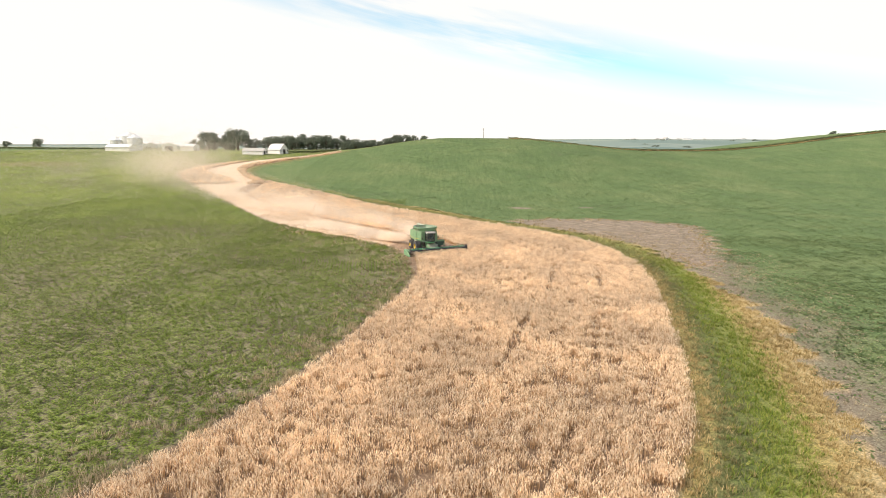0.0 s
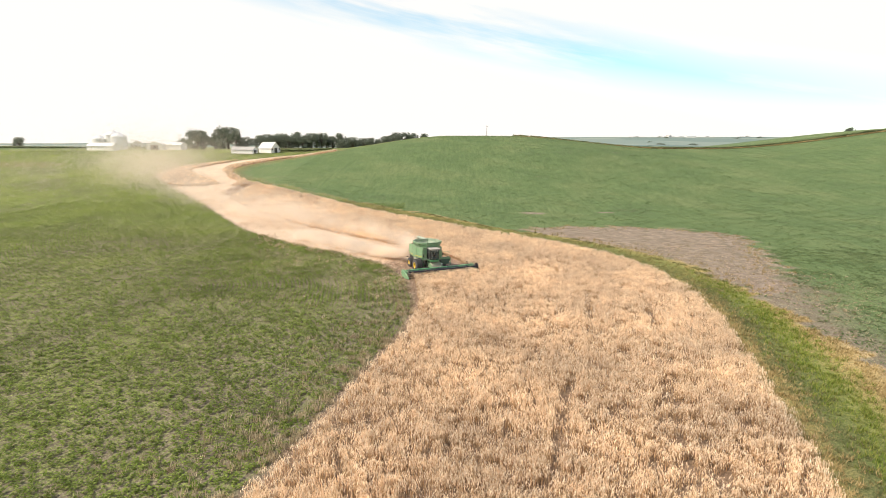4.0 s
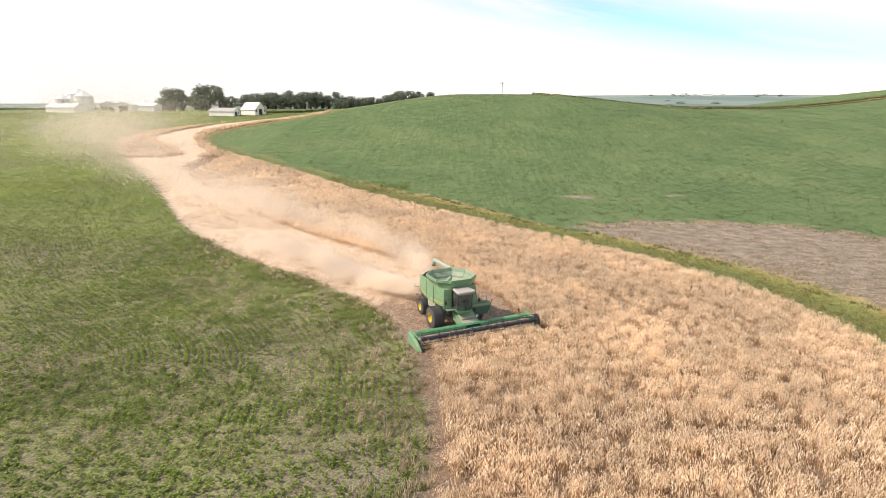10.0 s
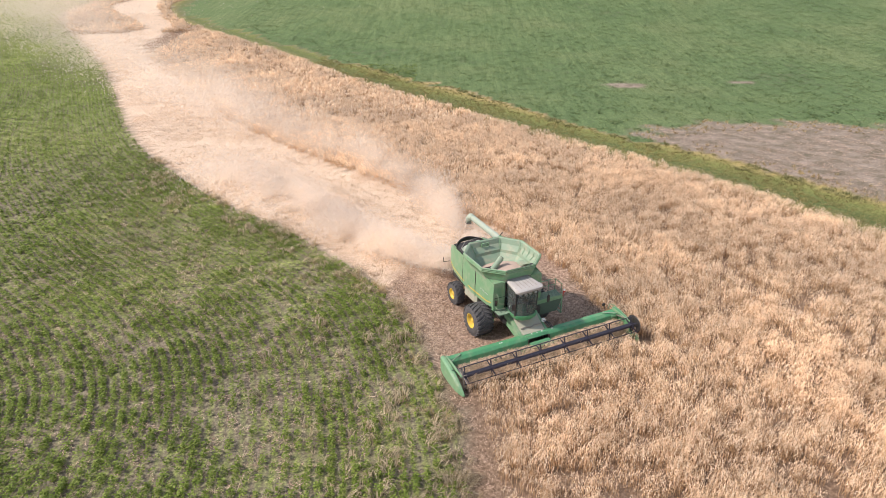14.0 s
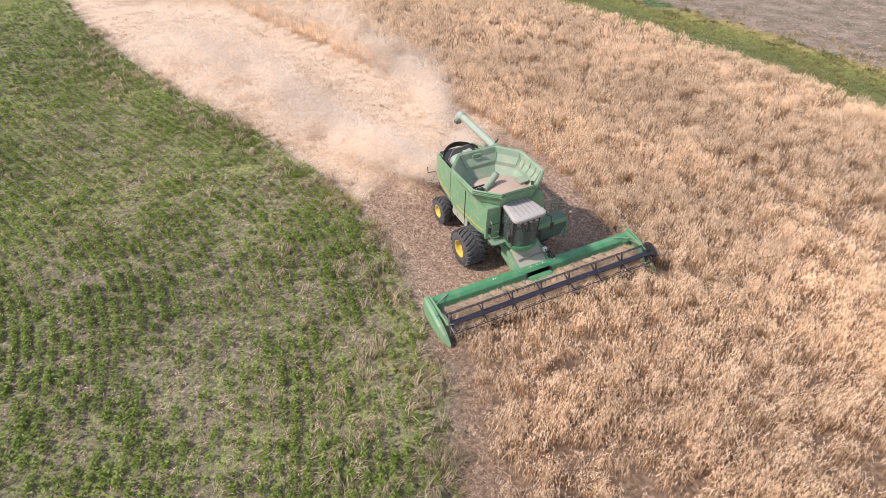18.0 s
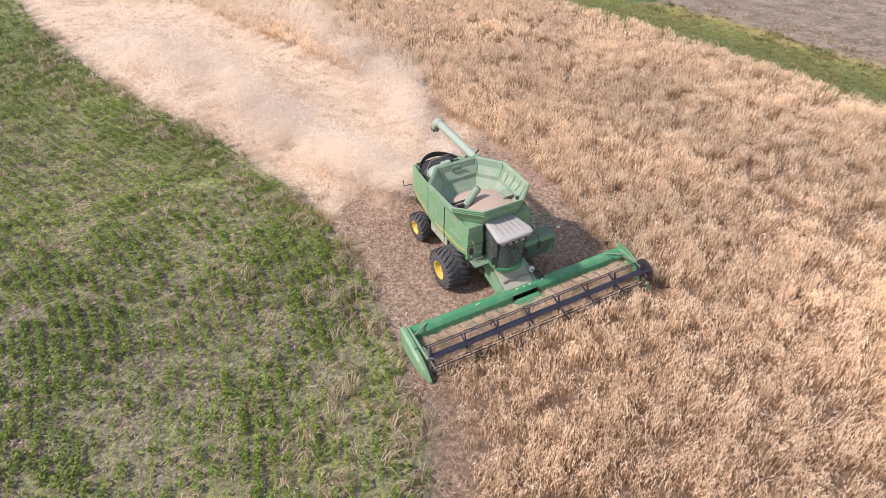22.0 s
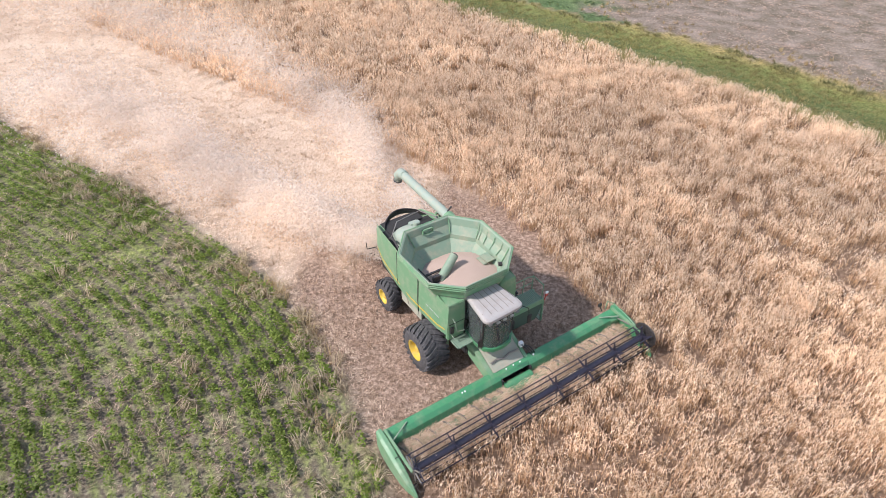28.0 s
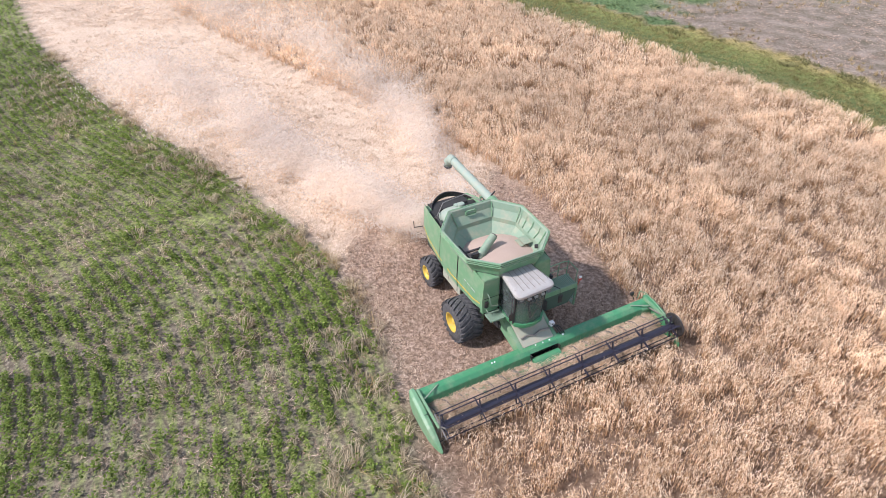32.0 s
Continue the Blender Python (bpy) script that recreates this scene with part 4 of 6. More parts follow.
def glass_material():
    m, n, l, b = material("tinted_cab_glass", 0.06)
    b.inputs["Base Color"].default_value = (0.42, 0.48, 0.47, 1)
    b.inputs["Transmission Weight"].default_value = 0.88
    b.inputs["IOR"].default_value = 1.2
    d = noise_node(n, l, 2.5, 5)
    r = ramp_node(n, l, d.outputs["Fac"], [(0.35, (0.05, 0.05, 0.05)), (0.8, (0.35, 0.35, 0.35))])
    l.new(r.outputs["Color"], b.inputs["Roughness"])
    return m


M_GLASS = glass_material()
M_DUSTED = plain("dusty_green_top", (0.27, 0.30, 0.23), (0.37, 0.37, 0.30), 0.8, scale=2.0, fine=30, dirt=(DUST, 0.6))
M_PALE = plain("sun_bleached_green", (0.24, 0.315, 0.255), (0.32, 0.38, 0.32), 0.55, scale=1.5, fine=30, dirt=(DUST, 0.45))
M_DULL = plain("dull_lens", (0.14, 0.15, 0.15), (0.24, 0.25, 0.24), 0.3)
M_GRATE = plain("worn_grey_green_tread", (0.12, 0.22, 0.15), (0.20, 0.29, 0.22), 0.7, scale=9, fine=50, dirt=(DUST, 0.4))
M_RED = plain("red_reflector", (0.45, 0.03, 0.02), (0.55, 0.05, 0.03), 0.4)
M_LAMP = plain("lamp_lens", (0.75, 0.76, 0.76), (0.85, 0.85, 0.84), 0.15)
M_HEADGREEN = plain("bright_green_paint", (0.045, 0.220, 0.095), (0.070, 0.260, 0.125), 0.42, scale=1.0, fine=30, dirt=((0.40, 0.36, 0.25), 0.30))

# ---- the combine: x to its left side, y to its tail ----
combine = tagged(new("combine_harvester"), "dusty green combine harvester with wide yellow-rimmed tyres, cutting oats", "combine harvester")


def flank(side):
    """One long side panel: upright above, tucked under below, drawn in towards the tail."""
    rings = []
    for y, w, lo, hi in ((-1.06, 1.60, 2.10, 3.62), (-0.4, 1.64, 1.95, 3.75), (1.5, 1.64, 1.80, 3.75), (2.2, 1.60, 1.78, 3.73), (3.0, 1.50, 1.72, 3.70), (4.4, 1.32, 1.75, 3.55), (5.15, 1.16, 1.95, 3.42), (5.45, 0.98, 2.25, 3.2)):
        m = lo + (hi - lo) * 0.30
        rings.append([(side * (w - 0.18), y, lo), (side * w, y, lo + 0.10), (side * (w + 0.02), y, m), (side * (w - 0.03), y, hi - 0.12),
                      (side * (w - 0.04), y, hi), (side * (w - 0.055), y, hi - 0.02), (side * (w - 0.10), y, m), (side * (w - 0.26), y, lo + 0.04)])
    return loft(rings)


for side in (-1, 1):
    p = part("side_panel", flank(side), M_GREEN, combine, "green side panel with a yellow stripe, dusty", smooth_faces=True)
    stripe = []
    for y, w, lo, hi in ((-0.9, 1.60, 2.12, 3.66), (-0.4, 1.64, 1.95, 3.86), (1.5, 1.64, 1.80, 3.86), (3.0, 1.50, 1.72, 3.70), (4.4, 1.32, 1.75, 3.55), (5.1, 1.17, 1.93, 3.43)):
        z = lo + (hi - lo) * 0.17
        x = side * (w + 0.018)
        stripe.append([(x, y, z), (x + side * 0.006, y, z), (x + side * 0.010, y, z + 0.07), (x, y, z + 0.07)])
    part("stripe", loft(stripe), M_YELLOW, p, "yellow decal stripe")
    seam = [(side * 1.652, 0.95, 1.9), (side * 1.672, 0.95, 2.5), (side * 1.63, 0.95, 3.72)]
    part("panel_seam", pipe(seam, 0.018, 6), M_BLACK, p)
    part("panel_seam", pipe([(side * 1.53, 2.75, 1.8), (side * 1.55, 2.78, 2.35), (side * 1.50, 2.8, 3.6)], 0.014, 6), M_BLACK, p)
    # model number and maker's lettering, as bars
    for y0, ln in ((-0.55, 0.34), (-0.12, 0.22), (0.2, 0.16)):
        part("letter_bar", block(*sorted((side * 1.645, side * 1.672)), y0, y0 + ln, 2.74, 2.785), M_PALE, p)

part("front_corner_panel", join(loft([[(-1.60, -1.08, 1.95), (-0.86, -1.08, 1.95), (-0.86, -0.9, 1.95), (-1.60, -0.9, 1.95)],
                                     [(-1.60, -1.08, 2.75), (-0.84, -1.10, 2.75), (-0.84, -0.9, 2.75), (-1.60, -0.9, 2.75)],
                                     [(-1.56, -1.04, 3.66), (-0.84, -1.06, 3.66), (-0.84, -0.9, 3.66), (-1.56, -0.9, 3.66)]])), M_GREEN, combine, bevel=0.03)
part("panel_seam", block(-1.58, -0.86, -1.105, -1.09, 2.74, 2.765), M_BLACK, combine)
part("front_corner_panel", loft([[(1.60, -1.08, 1.95), (0.80, -1.08, 1.95), (0.80, -0.9, 1.95), (1.60, -0.9, 1.95)],
                                 [(1.56, -1.04, 3.66), (0.80, -1.06, 3.66), (0.80, -0.9, 3.66), (1.56, -0.9, 3.66)]]), M_GREEN, combine, bevel=0.03)
part("chassis", join(block(-1.15, 1.15, -1.0, 4.9, 1.25, 2.6), block(-0.9, 0.9, -1.3, 4.6, 0.95, 1.3)), M_BLACK, combine, "dark underframe", bevel=0.05)
part("rear_hood", loft([[(-1.05, 4.6, 1.9), (1.05, 4.6, 1.9), (1.12, 4.6, 3.22), (0.85, 4.6, 3.27), (-0.85, 4.6, 3.27), (-1.12, 4.6, 3.22)],
                        [(-1.0, 5.45, 2.0), (1.0, 5.45, 2.0), (1.05, 5.4, 3.1), (0.8, 5.3, 3.24), (-0.8, 5.3, 3.24), (-1.05, 5.4, 3.1)],
                        [(-0.85, 5.75, 2.3), (0.85, 5.75, 2.3), (0.85, 5.7, 2.8), (0.7, 5.6, 3.0), (-0.7, 5.6, 3.0), (-0.85, 5.7, 2.8)]]), M_GREEN, combine, bevel=0.06)
part("straw_chopper", join(block(-0.9, 0.9, 4.9, 5.75, 1.15, 1.9), loft([[(-0.9, 5.75, 1.2), (0.9, 5.75, 1.2), (0.9, 5.75, 1.7), (-0.9, 5.75, 1.7)], [(-1.2, 6.25, 1.0), (1.2, 6.25, 1.0), (1.2, 6.25, 1.12), (-1.2, 6.25, 1.12)]])), M_BLACK, combine, "dark straw chopper and spreader", bevel=0.03)

# grain tank
RIM = [(-0.95, -1.20), (0.95, -1.20), (1.93, -0.28), (1.97, 1.80), (1.05, 2.88), (-1.05, 2.88), (-1.97, 1.80), (-1.93, -0.28)]
NECK = [(-0.84, -0.92), (0.84, -0.92), (1.58, -0.20), (1.60, 1.60), (0.88, 2.46), (-0.88, 2.46), (-1.60, 1.60), (-1.58, -0.20)]


def grown(ring, k, z):
    cx, cy = 0.0, 0.83
    return [(cx + (x - cx) * k, cy + (y - cy) * k, z) for x, y in ring]


tank = part("grain_tank", loft([grown(NECK, 1.03, 3.55), grown(NECK, 1.05, 3.78), grown(RIM, 0.955, 4.12), grown(RIM, 0.99, 4.17), grown(RIM, 1.0, 4.41), grown(RIM, 0.985, 4.43), grown(RIM, 0.955, 4.39),
                                grown(RIM, 0.915, 4.10), grown(NECK, 0.99, 3.80), grown(NECK, 0.97, 3.62), grown(NECK, 0.62, 3.12)], False), M_GREEN_IN, combine, "open octagonal grain tank, pale dusty green inside")
for sx in (-1, 1):
    for tri in ([(0.86, -1.04), (1.56, -1.04), (1.56, -0.24)], [(0.92, 2.52), (1.56, 2.52), (1.56, 1.66)]):
        part("tank_shoulder", loft([[(sx * x, y, 3.28) for x, y in tri], [(sx * x, y, 3.67) for x, y in tri]]), M_GREEN, combine, bevel=0.02)
part("tank_floor", loft([grown(NECK, 0.64, 3.10), grown(NECK, 0.64, 3.13)]), M_GREEN_IN, tank)
part("tank_skirt", loft([grown(NECK, 1.050, 3.74), grown(NECK, 1.075, 3.77), grown(RIM, 0.968, 4.10), grown(RIM, 1.000, 4.155), grown(RIM, 1.008, 4.42), grown(RIM, 1.000, 4.425)], False), M_GREEN, tank, "green outer skirt of the tank")
for z, k in ((4.40, 1.012), (4.31, 1.010), (4.22, 1.006)):
    ring = grown(RIM, k, z)
    part("rim_rib", pipe([*ring, ring[0], ring[1]], 0.034, 6, False), M_GREEN, tank, "rolled green rim rib")
for a, b in zip(RIM, NECK):
    part("corner_seam", pipe([(a[0] * 0.94, 0.83 + (a[1] - 0.83) * 0.94, 4.36), (b[0] * 0.975, 0.83 + (b[1] - 0.83) * 0.975, 3.82)], 0.022, 6), M_GREEN, tank)
for (xa, ya), (xb, yb) in (((1.93, -0.28), (1.97, 1.80)),):
    for k in (0.22, 0.45, 0.68, 0.86):
        y = ya + (yb - ya) * k
        part("hinge_strap", pipe([(1.80, y, 4.34), (1.74, y, 4.1), (1.56, y * 0.9 + 0.08, 3.84)], 0.016, 6), M_GREEN, tank)
part("access_step", join(block(0.95, 1.12, 0.2, 0.7, 3.62, 3.66), block(1.1, 1.5, 0.18, 0.72, 3.68, 3.72)), M_GREEN_IN, tank, bevel=0.01)
part("sight_window", join(block(-0.35, 0.15, 2.60, 2.66, 4.12, 4.15), block(-0.35, 0.15, 2.63, 2.69, 4.29, 4.32), block(-0.35, -0.32, 2.6, 2.69, 4.12, 4.32), block(0.12, 0.15, 2.6, 2.69, 4.12, 4.32)), M_GREEN, tank)
part("level_sensor", pipe([(1.34, -0.42, 3.95), (1.22, -0.36, 3.95)], 0.09, 12), M_BLACK, tank)
gx2, gy2 = np.meshgrid(np.linspace(-1.42, 1.42, 30), np.linspace(-0.75, 2.3, 32))
heap = 3.70 - 0.24 * np.clip(((gx2 - 0.05) / 1.5) ** 2 + ((gy2 - 0.15) / 1.35) ** 2, 0, 2.2) + 0.012 * np.sin(gx2 * 23) * np.sin(gy2 * 19)
hv = np.stack([gx2.ravel(), gy2.ravel(), heap.ravel()], 1)
hi_ = (np.arange(31)[:, None] * 30 + np.arange(29)[None]).ravel()
keep_ = inside(np.array(grown(NECK, 0.985, 0))[:, :2], hv[:, 0], hv[:, 1])
grain = part("grain", ([tuple(p) for p in hv], [(a, a + 1, a + 31, a + 30) for a in hi_ if keep_[[a, a + 1, a + 31, a + 30]].all()]), M_GRAIN, combine, "heaped pinkish-tan oat grain", smooth_faces=True)
loader = part("loading_auger", pipe([(-0.92, 0.46, 3.52), (-0.78, 0.53, 3.66), (0.02, 0.92, 4.04)], 0.17, 14), M_GREEN_IN, combine, "green tube auger rising out of the grain", smooth_faces=True)
part("auger_mouth", pipe([(0.02, 0.92, 4.04), (0.06, 0.94, 4.06)], 0.14, 12), M_BLACK, loader)
part("auger_bracket", join(block(-1.25, -0.95, 0.4, 0.52, 3.5, 3.85), block(-1.3, -0.6, 0.85, 0.93, 3.62, 3.68), pipe([(-1.4, 0.2, 3.75), (-1.4, 1.3, 3.75)], 0.03, 8)), M_BLACK, loader)

# engine deck behind the tank
part("engine_deck", block(-1.2, 1.2, 2.5, 4.7, 3.15, 3.3), M_DARKIN, combine, "dark engine deck")
part("engine_well", join(block(-0.92, 0.92, 4.2, 5.28, 3.275, 3.31), block(-0.5, 0.4, 4.35, 4.9, 3.31, 3.42), pipe([(-0.7, 4.5, 3.36), (0.8, 4.6, 3.36)], 0.05, 8)), M_DARKIN, combine, "dark engine well behind the hood", bevel=0.01)
def arched(y, x0, x1, z0, top):
    """A cover's outline across the machine: a low round arch."""
    return [((x0 + x1) / 2 - (x1 - x0) / 2 * math.cos(a), y, z0 + (top - z0) * math.sin(a) ** 0.6) for a in (math.pi * k / 12 for k in range(13))]


part("engine_hood", loft([arched(2.55, -1.02, 0.30, 3.28, 3.80), arched(2.9, -1.06, 0.36, 3.28, 3.92), arched(3.6, -1.02, 0.36, 3.28, 3.86), arched(4.15, -0.90, 0.30, 3.28, 3.66), arched(4.32, -0.80, 0.22, 3.28, 3.45)]), M_PALE, combine, "pale grey-green rounded engine cover", smooth_faces=True)
part("hood_seam", pipe(arched(3.3, -1.05, 0.37, 3.28, 3.915), 0.013, 6), M_GROOVE, combine)
part("hood_vent", join(*[block(0.50, 0.95, 2.95 + 0.16 * k, 3.03 + 0.16 * k, 3.30, 3.40) for k in range(6)]), M_BLACK, combine, "dark louvred vent beside the engine cover", bevel=0.01)
part("air_intake", join(pipe([(0.05, 3.75, 3.6), (0.05, 3.75, 3.98)], 0.15, 14), block(-0.15, 0.25, 3.9, 4.15, 3.55, 3.78)), M_PALE, combine, "pale intake cap", bevel=0.02)
part("exhaust_pipe", pipe([(0.75, 3.2, 3.3), (0.75, 3.2, 4.1), (0.75, 3.32, 4.22)], 0.07, 10), M_STEEL, combine, smooth_faces=True)
arch = [(-0.95 + 2.15 * t, 4.75 + 0.75 * math.sin(math.pi * t) ** 0.7, 3.38 + 0.14 * math.sin(math.pi * t)) for t in (k / 14 for k in range(15))]
part("rear_guard", loft([[(x, y, 3.25), (x, y + 0.05, 3.25), (x, y + 0.05, z), (x, y, z)] for x, y, z in arch]), M_BLACK, combine, "black curved guard behind the engine")
part("guard_rail", pipe([(-1.1, 3.9, 3.55), (-0.5, 4.5, 3.72), (0.7, 4.6, 3.78), (1.15, 3.6, 3.8)], 0.025, 8), M_STEEL, combine)
part("screen_ring", pipe([(-1.28 + 0.05 * math.sin(a * 2), 3.3 + 0.62 * math.cos(a), 3.38 + 0.33 * math.sin(a)) for a in (2 * math.pi * k / 20 for k in range(21))], 0.05, 8), M_BLACK, combine, "dark round cooling screen", smooth_faces=True)

# unloading auger, folded back
ua = part("unloading_auger", pipe([(1.32, 2.95, 3.98), (1.34, 3.3, 4.02), (1.56, 7.35, 3.90)], [0.24, 0.21, 0.20], 18), M_PALE, combine, "pale green unloading auger folded towards the tail", smooth_faces=True)
part("auger_elbow", pipe([(1.25, 2.75, 3.4), (1.28, 2.85, 3.8), (1.32, 3.0, 4.0), (1.33, 3.3, 4.02)], 0.26, 14), M_GREEN, ua, smooth_faces=True)
part("auger_boot", pipe([(1.555, 7.25, 3.92), (1.57, 7.62, 3.86), (1.56, 7.86, 3.62), (1.55, 7.92, 3.34)], [0.22, 0.25, 0.24, 0.20], 16), M_PALE, ua, "pale spout with a dark rubber lip", smooth_faces=True)
part("spout_lip", pipe([(1.55, 7.92, 3.36), (1.55, 7.93, 3.30)], 0.215, 16), M_RUBBER, ua)
part("auger_lamp", join(block(1.70, 1.80, 6.45, 6.6, 3.62, 3.76), pipe([(1.62, 6.5, 3.8), (1.75, 6.52, 3.72)], 0.025, 6)), M_BLACK, ua)
part("auger_cradle", join(pipe([(1.35, 4.0, 3.3), (1.38, 4.0, 3.8)], 0.05, 8), block(1.15, 1.62, 3.95, 4.05, 3.76, 3.84)), M_GREEN, combine)
part("auger_bracket", pipe([(1.34, 3.35, 4.22), (1.5, 3.3, 4.45)], 0.04, 8), M_BLACK, ua)

# cab
def rounded(corners, n=5):
    """A plan outline with rounded corners: (x, y, radius) in order."""
    out = []
    for k, (x, y, r) in enumerate(corners):
        p, a, b = Vector((x, y)), Vector(corners[k - 1][:2]), Vector(corners[(k + 1) % len(corners)][:2])
        p0, p1 = p + (a - p).normalized() * r, p + (b - p).normalized() * r
        out += [tuple(p0 * (1 - t) ** 2 + p * 2 * t * (1 - t) + p1 * t * t) for t in (j / n for j in range(n + 1))]
    return out


ROOF = rounded([(-0.68, -0.64, 0.12), (0.64, -0.64, 0.12), (0.88, -2.46, 0.34), (-0.98, -2.54, 0.34)])
cab = part("cab_roof", loft([[(-0.03 + (x + 0.03) * k, -1.55 + (y + 1.55) * k, z) for x, y in ROOF] for k, z in ((0.93, 3.50), (0.985, 3.55), (1.0, 3.61), (0.985, 3.68), (0.93, 3.72), (0.80, 3.73))]), M_ROOF, combine, "dusty grey cab roof with pressed ribs", smooth_faces=True)
for x in (-0.52, -0.27, -0.02, 0.23, 0.47):
    part("roof_rib", pipe([(x * 0.86, -0.85, 3.728), (x, -2.25, 3.728)], 0.013, 6), M_STEEL, cab)
part("roof_groove", pipe([(-0.80, -2.05, 3.715), (-0.62, -2.32, 3.715), (0.55, -2.27, 3.715), (0.74, -2.0, 3.715), (0.62, -0.85, 3.715)], 0.014, 6), M_BLACK, cab)
for x, y in ((-0.72, -2.46), (-0.42, -2.53), (-0.12, -2.53), (0.2, -2.52), (0.5, -2.47)):
    part("work_lamp", join(block(x - 0.08, x + 0.08, y - 0.04, y + 0.05, 3.44, 3.53)), M_DULL, cab, "dull work lamp", bevel=0.02)
cab_glass = [(-0.70, -0.95), (-0.80, -1.7), (-0.76, -2.12), (-0.45, -2.38), (0.0, -2.44), (0.40, -2.36), (0.66, -2.1), (0.72, -1.7), (0.64, -0.95)]
for a, b in zip(cab_glass[:-1], cab_glass[1:]):
    a2, b2 = [(p[0] * 0.96 - 0.02, p[1] + 0.06) for p in (a, b)]
    part("window_pane", loft([[(*a2, 1.98), (*b2, 1.98), (b2[0] * 0.98, b2[1] + 0.015, 1.98), (a2[0] * 0.98, a2[1] + 0.015, 1.98)],
                              [(*a, 3.48), (*b, 3.48), (b[0] * 0.98, b[1] + 0.015, 3.48), (a[0] * 0.98, a[1] + 0.015, 3.48)]]), M_GLASS, combine)
for k in (0, 2, 6, 8):
    a = cab_glass[k]
    part("cab_post", pipe([(a[0] * 0.96 - 0.02, a[1] + 0.06, 1.95), (a[0], a[1], 3.52)], 0.045, 8), M_BLACK, combine)
part("cab_back_wall", block(-0.75, 0.70, -0.95, -0.88, 1.8, 3.55), M_DULL, combine, "grey cab rear wall")
part("cab_base", loft([[(x * k, y * k2, z) for x, y in ((-0.74, -0.9), (-0.82, -1.75), (-0.74, -2.16), (-0.44, -2.40), (0.0, -2.46), (0.40, -2.38), (0.66, -2.12), (0.72, -1.75), (0.68, -0.9))] for k, k2, z in ((0.9, 0.97, 1.72), (1.0, 1.0, 1.84), (1.0, 1.0, 1.99))]), M_HEADGREEN, combine, "green cab base lip", smooth_faces=True)
seat = part("seat", join(block(-0.25, 0.25, -1.55, -1.05, 2.25, 2.42), block(-0.25, 0.25, -1.15, -1.0, 2.42, 3.1)), M_BLACK, combine, "dark empty operator seat", bevel=0.05)
part("steering_column", join(pipe([(0, -2.15, 2.0), (0, -1.95, 2.65)], 0.05, 8), pipe([(0.18 * math.cos(a), -1.93 + 0.06 * math.sin(a), 2.68 + 0.16 * math.sin(a)) for a in (2 * math.pi * k / 14 for k in range(15))], 0.018, 6)), M_BLACK, combine)
part("armrest_console", block(0.28, 0.45, -1.75, -1.1, 2.2, 2.6), M_BLACK, combine, bevel=0.03)
part("wiper", pipe([(-0.35, -2.42, 2.05), (0.1, -2.50, 2.9)], 0.014, 6), M_BLACK, combine)
for sx in (-1, 1):
    x0 = -0.86 if sx < 0 else 0.78
    mirror = part("mirror_arm", pipe([(x0, -2.0, 3.4), (x0 + sx * 0.28, -2.45, 3.35), (x0 + sx * 0.32, -2.5, 2.9)], 0.018, 6), M_BLACK, combine)
    part("mirror", block(x0 + sx * 0.32 - 0.10, x0 + sx * 0.32 + 0.10, -2.53, -2.48, 2.65, 3.05), M_BLACK, mirror, bevel=0.02)
part("grab_rail", pipe([(-1.42, -1.12, 3.05), (-1.40, -1.24, 2.95), (-1.30, -1.26, 2.45), (-0.98, -1.26, 2.35), (-0.95, -1.12, 2.3)], 0.022, 8), M_GREEN_IN, combine)
part("grab_rail", pipe([(-1.45, -1.12, 2.2), (-1.45, -1.3, 2.15), (-0.95, -1.3, 2.1), (-0.93, -1.12, 2.05)], 0.022, 8), M_GREEN_IN, combine)
part("tail_lamp", block(-1.52, -1.36, -1.17, -1.08, 2.3, 2.62), M_BLACK, combine, bevel=0.02)


def grate(x0, x1, y0, y1, z):
    s = [block(x0, x1, y0, y0 + 0.04, z - 0.06, z), block(x0, x1, y1 - 0.04, y1, z - 0.06, z), block(x0, x0 + 0.04, y0, y1, z - 0.06, z), block(x1 - 0.04, x1, y0, y1, z - 0.06, z), block(x0, x1, y0, y1, z - 0.04, z - 0.025)]
    k = x0 + 0.09
    while k < x1 - 0.06:
        s.append(block(k, k + 0.03, y0, y1, z - 0.03, z - 0.004))
        k += 0.075
    return join(*s)


part("step_platform", grate(-1.50, -0.72, -1.62, -1.08, 1.95), M_GRATE, combine, "grey-green tread plate")
plat = part("side_platform", grate(0.95, 2.92, -1.32, -0.62, 2.02), M_GRATE, combine, "grey-green ladder platform with hand rails")
for x, y in ((1.3, -0.64), (1.85, -0.64), (2.4, -0.64), (2.88, -0.64), (2.88, -1.28)):
    part("rail_post", pipe([(x, y, 2.0), (x + 0.02, y, 2.78)], 0.02, 8), M_GREEN, plat)
part("hand_rail", pipe([(1.2, -0.64, 2.76), (2.6, -0.64, 2.80), (2.88, -0.70, 2.78), (2.90, -1.28, 2.72)], 0.022, 8), M_GREEN, plat)
part("hand_rail", pipe([(1.3, -0.64, 2.40), (2.88, -0.64, 2.40)], 0.016, 8), M_GREEN, plat)
part("toe_board", block(0.95, 2.94, -1.36, -1.31, 1.80, 2.04), M_GREEN, plat, bevel=0.01)
part("side_shield", loft([[(0.98, -1.33, 1.02), (2.60, -1.33, 1.02), (2.60, -1.28, 1.02), (0.98, -1.28, 1.02)], [(0.98, -1.35, 1.50), (2.84, -1.35, 1.50), (2.84, -1.30, 1.50), (0.98, -1.30, 1.50)], [(0.98, -1.35, 1.80), (2.90, -1.35, 1.80), (2.90, -1.30, 1.80), (0.98, -1.30, 1.80)]]), M_GROOVE, plat, "dark green shield below the platform", bevel=0.01)
